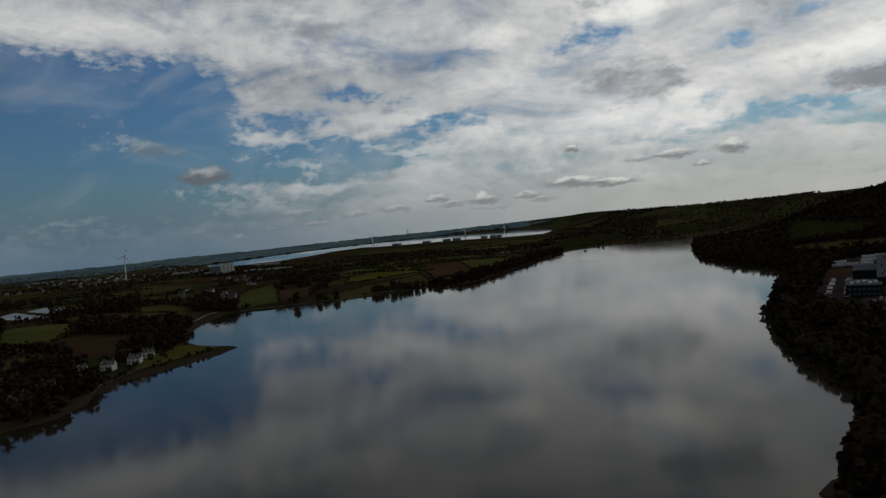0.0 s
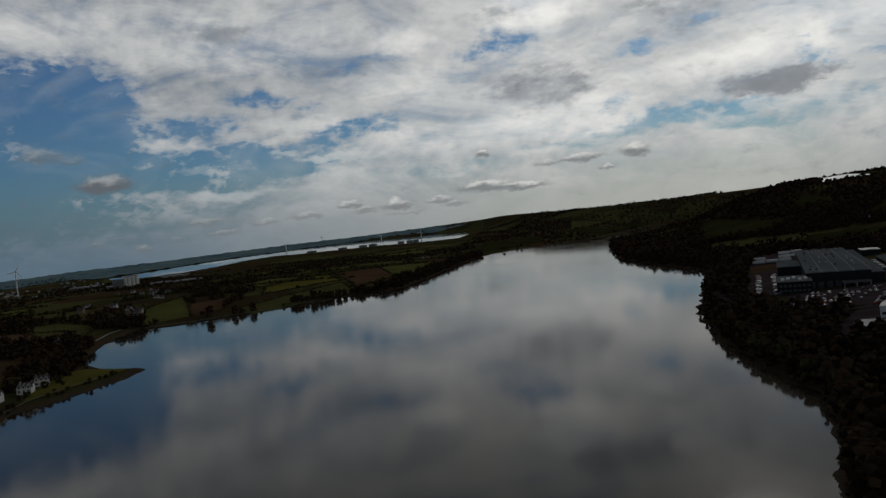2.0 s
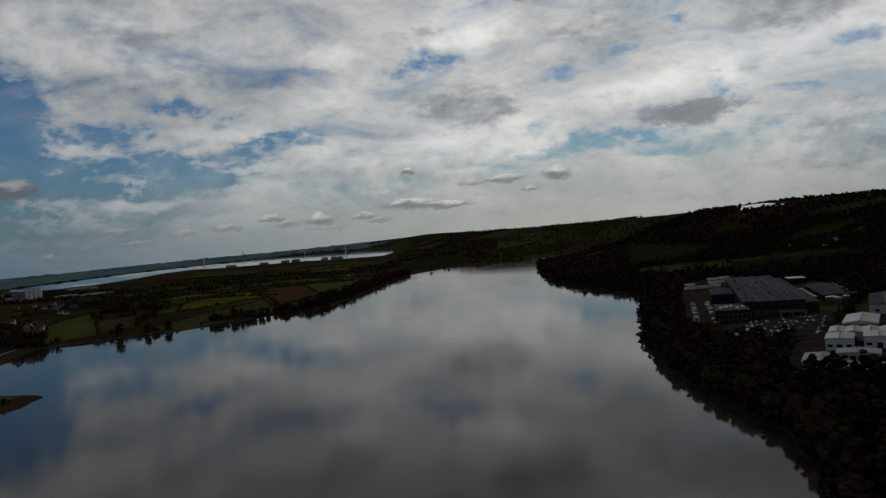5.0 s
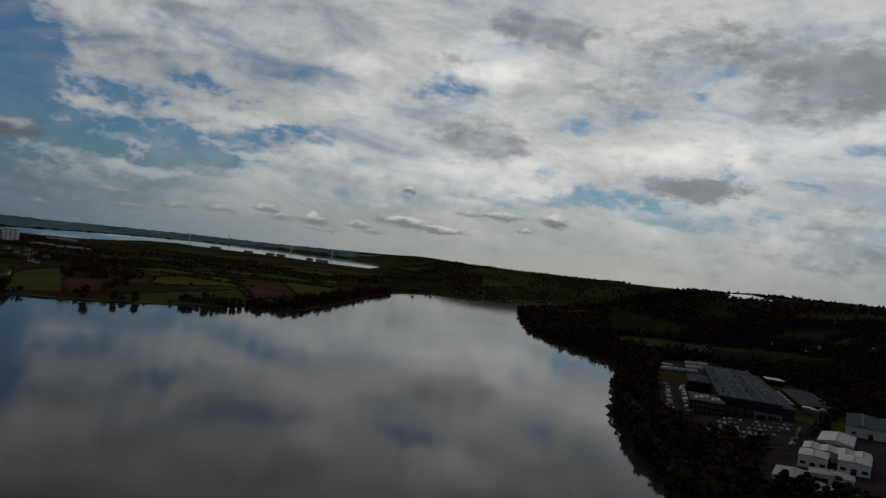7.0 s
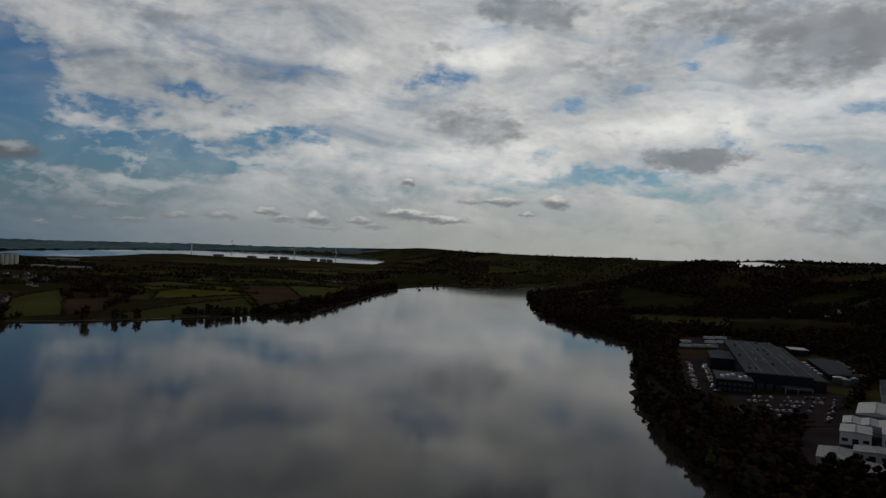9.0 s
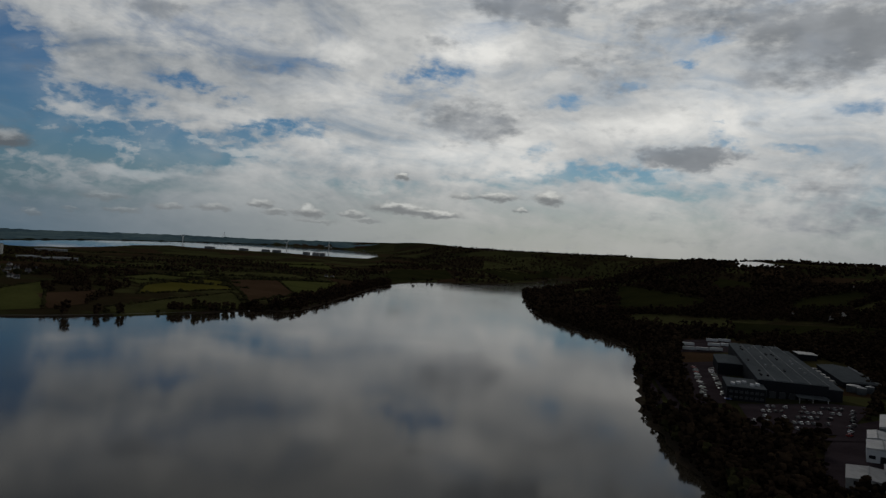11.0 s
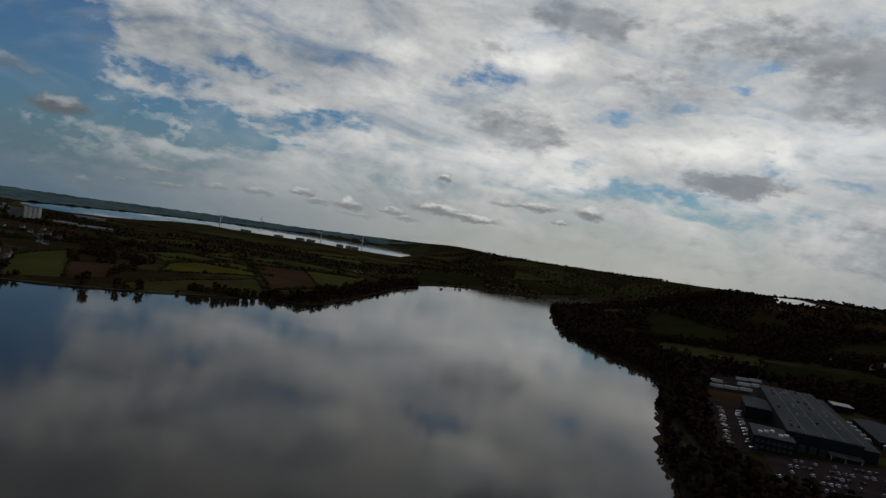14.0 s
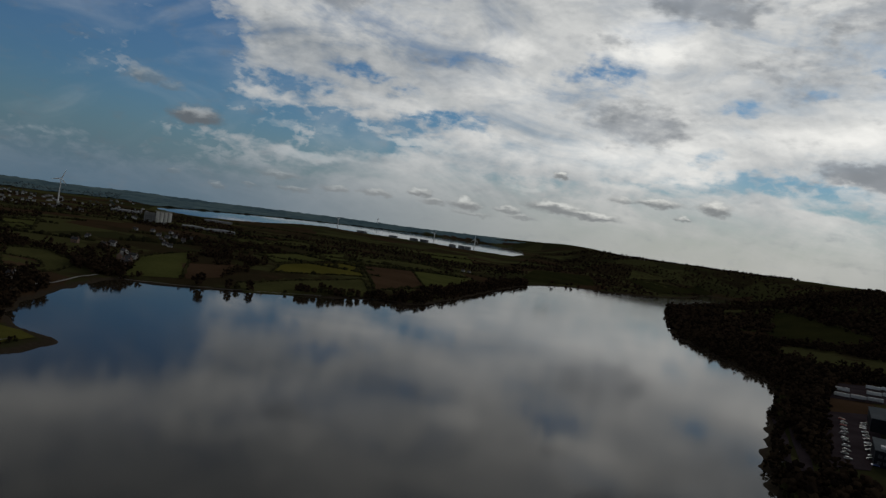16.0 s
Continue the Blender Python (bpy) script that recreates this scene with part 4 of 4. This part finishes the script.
BRICK = mottled("brown_brick", (0.12, 0.08, 0.06), (0.20, 0.13, 0.10), 0.2, 2.0)


def make_house(w, d, h, wall, label, gables=0, group=""):
    """A pitched-roof house, its long side to -y."""
    ob = thing("house", Matrix(), label, "house", group)
    part("wall", prism([(-d / 2, -1), (d / 2, -1), (d / 2, h), (0, h + d * 0.42), (-d / 2, h)], -w / 2, w / 2), wall, ob)
    slope = []
    for s in (-1, 1):
        bm = prism([(s * (d / 2 + 0.5), h - 0.3), (0, h + d * 0.42 + 0.12), (0, h + d * 0.42 + 0.42), (s * (d / 2 + 0.5), h)], -w / 2 - 0.4, w / 2 + 0.4)
        slope.append(part("roof_slope", bm, SLATE, ob))
    for y in (-w / 2 + 0.9, w / 2 - 0.9):
        part("chimney", box(-0.5, y - 0.5, h + d * 0.3, 0.5, y + 0.5, h + d * 0.42 + 1.3), BRICK, ob)
    n = max(2, int(w / 3.2))
    for s in (-1, 1):
        for k in range(n):
            for f in range(2 if h > 4 else 1):
                y, z = -w / 2 + w * (k + 0.5) / n, 0.9 + 2.7 * f
                pane = part("window", box(s * d / 2 - 0.06, y - 0.45, z, s * d / 2 + 0.06, y + 0.45, z + 1.15), GLASS, ob)
                part("sill", box(s * d / 2 - 0.02, y - 0.55, z - 0.12, s * d / 2 + 0.14 * s, y + 0.55, z - 0.02), CONCRETE, pane)
    part("door", box(d / 2 - 0.07, 0.6, -0.9, d / 2 + 0.08, 1.6, 1.3), SLATE, ob)
    for g in range(gables):
        y = -w / 2 + w * (g + 0.5) / gables
        bm = bmesh.new()
        prof = [(y - 1.5, -1), (y + 1.5, -1), (y + 1.5, h), (y, h + 2.3), (y - 1.5, h)]
        a = [bm.verts.new((d / 2 + 1.4, p, z)) for p, z in prof]
        b = [bm.verts.new((d / 4, p, z)) for p, z in prof]
        for i in range(5):
            bm.faces.new((a[i], a[(i + 1) % 5], b[(i + 1) % 5], b[i]))
        bm.faces.new(a)
        bm.faces.new(b[::-1])
        bmesh.ops.recalc_face_normals(bm, faces=bm.faces)
        part("gable", bm, wall, ob)
        for f in range(2):
            part("window", box(d / 2 + 1.36, y - 0.6, 0.9 + 2.7 * f, d / 2 + 1.5, y + 0.6, 2.4 + 2.7 * f), GLASS, ob)
        for s in (-1, 1):
            bm = bmesh.new()
            q = [(d / 2 + 1.7, y + s * 1.75, h - 0.3), (d / 2 + 1.7, y, h + 2.4), (0.4, y, h + 2.4), (0.4, y + s * 1.75, h - 0.3)]
            lo_v = [bm.verts.new(p) for p in q]
            hi_v = [bm.verts.new((p[0], p[1], p[2] + 0.3)) for p in q]
            for i in range(4):
                bm.faces.new((lo_v[i], lo_v[(i + 1) % 4], hi_v[(i + 1) % 4], hi_v[i]))
            bm.faces.new(lo_v[::-1])
            bm.faces.new(hi_v)
            bmesh.ops.recalc_face_normals(bm, faces=bm.faces)
            part("roof_slope", bm, SLATE, ob)
    return ob


def settle(ob, x, y, bearing, fresh=True):
    m = pose(x, y, ground_z(x, y) + 0.2, 0, 0, -bearing)
    if fresh:
        ob.matrix_world = m
        return ob
    return copy_thing(ob, m)


villa = make_house(8.4, 5.4, 3.9, RENDER, "white gabled waterside villa with a slate roof", 3, "waterside houses")
cottage = make_house(7.5, 5.2, 3.4, RENDER, "white rendered cottage with a slate roof", 0, "cottages")
farm = make_house(10, 5.5, 3.6, RENDER, "long white farmhouse with a slate roof", 0, "farm houses")
brick_house = make_house(8, 6, 4.1, BRICK, "brown brick house among trees", 0, "brick houses")
bungalow = make_house(7, 5, 2.3, DULL_RENDER, "low white bungalow with a dark roof", 0, "bungalows")
for i, (x, y, b) in enumerate(((-322, 338, 70), (-312, 354, 80), (-308, 377, 75), (-312, 398, 60))):
    settle(villa, x, y, b, i == 0)
for i, (x, y, b) in enumerate(((-360, 458, 100), (-341, 463, 70), (-310, 296, 60), (-455, 622, 80), (-447, 610, 60), (-610, 925, 100), (667, 1197, 200), (690, 1188, 190), (490, 1032, 210), (590, 957, 230))):
    settle(cottage, x, y, b, i == 0)
for i, (x, y, b) in enumerate(((-474, 810, 110), (-489, 845, 95), (-510, 858, 120), (-557, 902, 100), (511, 973, 210), (531, 984, 180))):
    settle(farm, x, y, b, i == 0)
for i, (x, y, b) in enumerate(((-287, 247, 80), (-292, 262, 60), (-448, 741, 120), (-480, 822, 90), (-582, 864, 80), (-547, 870, 100), (-495, 828, 150), (-466, 800, 70))):
    settle(brick_house, x, y, b, i == 0)
spots = [(-540, 1003), (-555, 1015), (-583, 1053), (-600, 1075), (-620, 1200), (-640, 1180), (-655, 1210), (-726, 1199), (-715, 1233), (-690, 1250), (-600, 1140), (-570, 1090), (-225, 1700), (-240, 1712), (-635, 1150), (-660, 1165)]
for i, (x, y) in enumerate(spots):
    settle(bungalow, x, y, rng.uniform(60, 120), i == 0)
small = thing("town_house", Matrix(), "small pale house of the distant town", "house", "distant town houses")
part("wall", prism([(-3, -2), (3, -2), (3, 3.6), (0, 5.6), (-3, 3.6)], -4, 4), DULL_RENDER, small)
for s in (-1, 1):
    part("roof_slope", prism([(s * 3.4, 3.4), (0, 5.7), (0, 6.0), (s * 3.4, 3.7)], -4.3, 4.3), SLATE, small)
first = True
for i in range(170):
    a, r = radians(rng.uniform(-47, -31)), rng.uniform(1900, 3300)
    x, y = r * math.sin(a), r * math.cos(a)
    if inland(np.array([x]), np.array([y]))[0] < 25 or wave(x, y, 260, 2.0) < -0.1:
        continue
    settle(small, x, y, rng.uniform(0, 180), first)
    first = False

# ---------------------------------------------------------------- mill, sheds and blocks by the lough
mill = thing("grain_mill", place(-915, 1560, -38), "tall pale grain silos joined to a grey mill block", "mill")
part("block", box(-28, -8, -2, -6, 9, 23), mottled("weathered_concrete", (0.09, 0.095, 0.10), (0.15, 0.155, 0.155), 0.05, 0.6), mill, "grey concrete mill block")
SILO_WALL = mottled("silo_concrete", (0.40, 0.40, 0.38), (0.55, 0.55, 0.52), 0.05, 0.5)
for i in range(4):
    part("silo", drum(3.9, -2, 27, -0.5 + i * 8.6, 0, 16), SILO_WALL, mill, "pale concrete silo")
part("headhouse", box(-6, -3.5, 27.0, 29, 3.5, 28.8), CONCRETE, mill)
for i in range(5):
    for k in range(4):
        part("window", box(-27 + i * 4.2, -8.15, 2.5 + k * 4.0, -24.8 + i * 4.2, -8, 4.4 + k * 4.0), GLASS, mill)


def far_block(x, y, bearing, w, d, h, wall, label, kind_word="building"):
    ob = thing("warehouse" if h < 12 else "tower_block", place(x, y, bearing), label, kind_word, "far buildings")
    part("wall", box(-w / 2, -d / 2, -3, w / 2, d / 2, h), wall, ob)
    part("roof", prism([(-w / 2 - 0.5, h + 0.05), (0, h + 1.2), (w / 2 + 0.5, h + 0.05)], -d / 2 - 0.5, d / 2 + 0.5), PALE_ROOF, ob)
    for i in range(int(w / 9)):
        for k in range(max(1, int(h / 5))):
            part("window", box(-w / 2 + 3 + i * 9, -d / 2 - 0.2, 1.2 + k * 4.2, -w / 2 + 8 + i * 9, -d / 2, 3.4 + k * 4.2), GLASS, ob)


for x, y, b, w, d, h in ((-850, 1600, -35, 46, 24, 7), (-800, 1640, -30, 60, 20, 6), (-790, 1570, -30, 36, 16, 6), (-1130, 1900, -40, 70, 30, 7), (-1330, 2050, -45, 80, 30, 8), (-1190, 2350, -30, 90, 30, 7)):
    far_block(x, y, b, w, d, h * 0.8, LIGHT_ROOF, "long pale warehouse near the silos", "warehouse")
for a, r, w, h in ((-16.6, 3440, 40, 9), (-14.2, 3440, 36, 9), (-12.6, 3430, 32, 11), (-11.8, 3430, 34, 12), (-9.6, 3380, 26, 13), (-8.9, 3360, 24, 14), (-8.4, 3350, 22, 14)):
    far_block(r * math.sin(radians(a)), r * math.cos(radians(a)), -a, w, 22, h, mottled("grey_block_wall", (0.10, 0.11, 0.12), (0.16, 0.17, 0.18), 0.05, 0.5), "grey block on the lough shore", "block")

# ---------------------------------------------------------------- wind turbines
STEEL = mottled("white_steel", (0.55, 0.56, 0.57), (0.70, 0.71, 0.72), 0.1, 1.0, 0.5)


def turbine(x, y, hub, blade, face, spin):
    ob = thing("wind_turbine", place(x, y, face), "white three-bladed wind turbine standing over the land", "wind turbine", "wind turbines")
    part("tower", drum(2.1, -3, hub, sides=16, top=0.55), STEEL, ob)
    part("nacelle", box(-1.6, -3.5, hub - 0.2, 1.6, 4.5, hub + 3.0), STEEL, ob)
    bm = drum(1.5, 0, 2.2, sides=12, top=0.3)
    bmesh.ops.rotate(bm, matrix=Matrix.Rotation(radians(90), 3, "X"), verts=bm.verts)
    bmesh.ops.translate(bm, vec=(0, -3.5, hub + 1.4), verts=bm.verts)
    hub_part = part("hub", bm, STEEL, ob)
    for k in range(3):
        bm = bmesh.new()
        rows = []
        for s, c in ((0.03, 0.8), (0.2, 1.5), (0.6, 1.0), (1.0, 0.25)):
            rows.append([bm.verts.new((q * c, dep * c * 0.25, s * blade)) for q, dep in ((-1, 0), (0, 1), (1, 0), (0, -1))])
        for p, q in zip(rows, rows[1:]):
            for i in range(4):
                bm.faces.new((p[i], p[(i + 1) % 4], q[(i + 1) % 4], q[i]))
        bm.faces.new(rows[0][::-1])
        bm.faces.new(rows[-1])
        bmesh.ops.rotate(bm, matrix=Matrix.Rotation(radians(spin + 120 * k), 3, "Y"), verts=bm.verts)
        bmesh.ops.translate(bm, vec=(0, -4.6, hub + 1.4), verts=bm.verts)
        part("blade", bm, STEEL, hub_part)


turbine(-1395, 1840, 72, 27, -55, 20)
for a, r, hub, spin in ((-18.5, 3540, 45, 60), (-11.1, 3460, 45, 45), (-7.95, 3390, 47, 5)):
    turbine(r * math.sin(radians(a)), r * math.cos(radians(a)), hub, 20, a + 20, spin)
turbine(4720 * math.sin(radians(-15.7)), 4720 * math.cos(radians(-15.7)), 26, 14, -10, 10)

# ---------------------------------------------------------------- woods
ESTATE = np.array([(165, 505), (176, 438), (226, 432), (284, 508), (292, 522), (324, 572), (372, 700), (350, 780), (348, 885), (288, 885), (248, 775), (222, 700)])
UNITS = np.array([(162, 340), (205, 302), (262, 345), (298, 410), (335, 462), (366, 530), (322, 552), (284, 492), (232, 455), (190, 395)])
ROADSIDE = np.array([(166, 630), (154, 575), (141, 505), (138, 480), (156, 450), (162, 510), (172, 600)])
FIELDS = [ob for ob in scene.collection.objects if ob.name.split(".")[0] in ("field", "lawn", "yard")]


def clear_of_fields(x, y, margin=0.0):
    """True where no field, yard or building plot lies."""
    ok = ~inside(ESTATE, x, y) & ~inside(UNITS, x, y) & ~inside(ROADSIDE, x, y)
    for poly in FIELD_PLANS:
        ok &= ~inside(poly, x, y)
    return ok


FIELD_PLANS = []
for ob in FIELDS:
    xy = np.array([(v.co.x, v.co.y) for v in ob.data.vertices])
    c = xy.mean(0)
    ang = np.arctan2(xy[:, 1] - c[1], xy[:, 0] - c[0])
    rad = np.hypot(*(xy - c).T)
    bins = np.floor((ang + math.pi) / (2 * math.pi) * 24).astype(int) % 24
    FIELD_PLANS.append(np.array([c + (xy[bins == k][rad[bins == k].argmax()] - c) for k in range(24) if (bins == k).any()]))


def grow(x, y, keep, size, mat, label, shapes=None):
    d = inland(x, y)
    ok = keep & (d > 2.5) & clear_of_fields(x, y)
    x, y, size = x[ok], y[ok], np.broadcast_to(size, ok.shape)[ok]
    woodland(x, y, size * rng.uniform(0.5, 1.5, x.size), mat, label, shapes)


# right bank: a dense belt along the water, then patchy woods up the hill
x, y = scatter(60, 90, 460, 1150, 6.3)
d = inland(x, y)
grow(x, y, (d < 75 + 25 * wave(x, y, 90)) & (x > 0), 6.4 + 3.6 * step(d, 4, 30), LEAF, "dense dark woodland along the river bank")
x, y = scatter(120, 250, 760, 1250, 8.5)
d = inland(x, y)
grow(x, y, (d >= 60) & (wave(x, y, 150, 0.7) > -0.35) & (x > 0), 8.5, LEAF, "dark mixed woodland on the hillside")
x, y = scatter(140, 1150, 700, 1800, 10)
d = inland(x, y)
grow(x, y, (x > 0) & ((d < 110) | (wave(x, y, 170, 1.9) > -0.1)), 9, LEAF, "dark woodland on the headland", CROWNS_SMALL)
x, y = scatter(250, 1250, 1900, 2900, 15)
d = inland(x, y)
grow(x, y, (wave(x, y, 240, 3.1) > -0.05) & (np.hypot(x, y) < 2700) & (x / y < 0.85), 8, LEAF, "far woods and hedges on the hill", CROWNS_SMALL)
x, y = scatter(-200, 1800, 900, 3900, 20)
grow(x, y, (wave(x, y, 200, 0.3) > -0.2) & (np.abs(x) / y < 0.3), 8, LEAF, "far woods beyond the river bend", CROWNS_SMALL)
# left bank
x, y = scatter(-330, 880, -90, 1800, 8)
d = inland(x, y)
grow(x, y, (d < 42 + 18 * wave(x, y, 60)) & ((y > 985) | (x > -205)), 8, LEAF, "brownish wood on the steep headland shore")
x, y = scatter(-640, 230, -250, 800, 9)
d = inland(x, y)
grow(x, y, (wave(x, y, 95, 1.1) > -0.25) & (d > 6) & ((y < 700) | (x < -432)) & ~((x > -318) & (y > 322) & (y < 470)), 9, LEAF, "waterside woods round the houses")
x, y = scatter(-900, 600, -380, 1500, 14)
grow(x, y, wave(x, y, 140, 2.6) > 0.35, 7, LEAF, "clumps of trees among the fields")
x, y = scatter(-480, 880, -395, 1010, 8)
grow(x, y, (y > 880 + (x + 480) * 0.6) & (wave(x, y, 60, 0.2) > -0.5), 8, LEAF, "bare brown scrub between the fields")
x, y = scatter(-2600, 1450, -150, 3200, 20)
a = np.degrees(np.arctan2(x, y))
grow(x, y, (wave(x, y, 300, 5.0) > -0.2) & (a > -50) & (np.hypot(x, y) < 2700), 6, LEAF, "far woods and hedges before the lough", CROWNS_SMALL)
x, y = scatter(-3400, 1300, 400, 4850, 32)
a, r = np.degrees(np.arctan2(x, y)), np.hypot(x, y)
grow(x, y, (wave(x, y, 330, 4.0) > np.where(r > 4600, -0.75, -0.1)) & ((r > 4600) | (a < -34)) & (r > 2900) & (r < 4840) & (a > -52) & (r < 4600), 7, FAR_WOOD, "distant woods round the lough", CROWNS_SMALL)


# single trees that stand out along the shores
def make_tree(shape, mat, label):
    tree = thing("tree", Matrix(), label, "tree", "shore trees")
    bm = drum(0.05, 0, 0.7, sides=7, top=0.6)
    for k in range(4):
        a = k * 1.6
        tip = Vector((0.45 * math.cos(a), 0.45 * math.sin(a), 1.0 + 0.1 * k))
        q = [bm.verts.new((0.03 * math.cos(b), 0.03 * math.sin(b), 0.45)) for b in (0, 2.1, 4.2)]
        e = bm.verts.new(tip)
        for i in range(3):
            bm.faces.new((q[i], q[(i + 1) % 3], e))
    part("trunk", bm, BARK, tree)
    bm = bmesh.new()
    vs = [bm.verts.new(p) for p in shape[0]]
    for f in shape[1]:
        bm.faces.new([vs[i] for i in f])
    part("crown", bm, mat, tree)
    return tree


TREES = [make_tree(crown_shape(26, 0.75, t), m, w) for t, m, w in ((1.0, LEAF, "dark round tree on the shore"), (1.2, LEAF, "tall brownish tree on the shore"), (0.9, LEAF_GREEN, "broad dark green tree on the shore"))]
sown = set()


def plant(x, y, s):
    i = int(rng.integers(3))
    m = pose(x, y, ground_z(x, y) - 0.2, 0, 0, rng.uniform(0, 360)) @ Matrix.Diagonal((s, s, s * rng.uniform(0.8, 1.15), 1))
    if i not in sown:
        sown.add(i)
        TREES[i].matrix_world = m
        return
    made = copy_thing(TREES[i], m)
    made.matrix_world = m


for x, y, s in ((-368, 783, 6), (-345, 803, 4.5), (-338, 810, 4), (-328, 820, 5.5), (-300, 852, 2.5), (-446, 742, 6), (-452, 733, 7), (-440, 748, 5), (-345, 470, 5)):
    plant(x, y, s)
edge = round_line([(-292, 872), (-270, 890), (-250, 908), (-222, 948), (-205, 957)], 9)
for x, y in edge:
    plant(x - 4 + rng.uniform(-3, 3), y + 4 + rng.uniform(-3, 3), rng.uniform(3.5, 5.5))
bank = round_line([(210, 780), (190, 690), (163, 600), (144, 520), (132, 452), (126, 380), (123, 314), (126, 262), (122, 225), (111, 190), (98, 158), (86, 125)], 12)
for x, y in bank:
    plant(x + rng.uniform(-1, 5), y + rng.uniform(-3, 3), rng.uniform(3.6, 6.4) * (0.55 if 460 < y < 620 else 1.0))
# garden trees round the waterside villas
for x, y, s in ((-310, 334, 2.6), (-306, 346, 2.2), (-300, 366, 2.4), (-303, 388, 2.8), (-304, 404, 3.2), (-298, 356, 1.8), (-318, 327, 3.6), (-296, 318, 2.6), (-300, 306, 3.0), (-293, 340, 1.6), (-326, 368, 4.0), (-324, 388, 4.2), (-330, 350, 4.6), (-322, 412, 4.0), (-312, 424, 3.4), (-296, 396, 1.6), (-290, 378, 1.4), (-297, 284, 3.2), (-302, 272, 3.4)):
    plant(x, y, s)
# scrub and boulders on the foreshore of the spit
for x, y in round_line([(-268, 262), (-284, 312), (-285, 350), (-277, 400), (-279, 440)], 8):
    if rng.uniform() < 0.7:
        plant(x - rng.uniform(1, 6), y + rng.uniform(-4, 4), rng.uniform(0.7, 1.7))
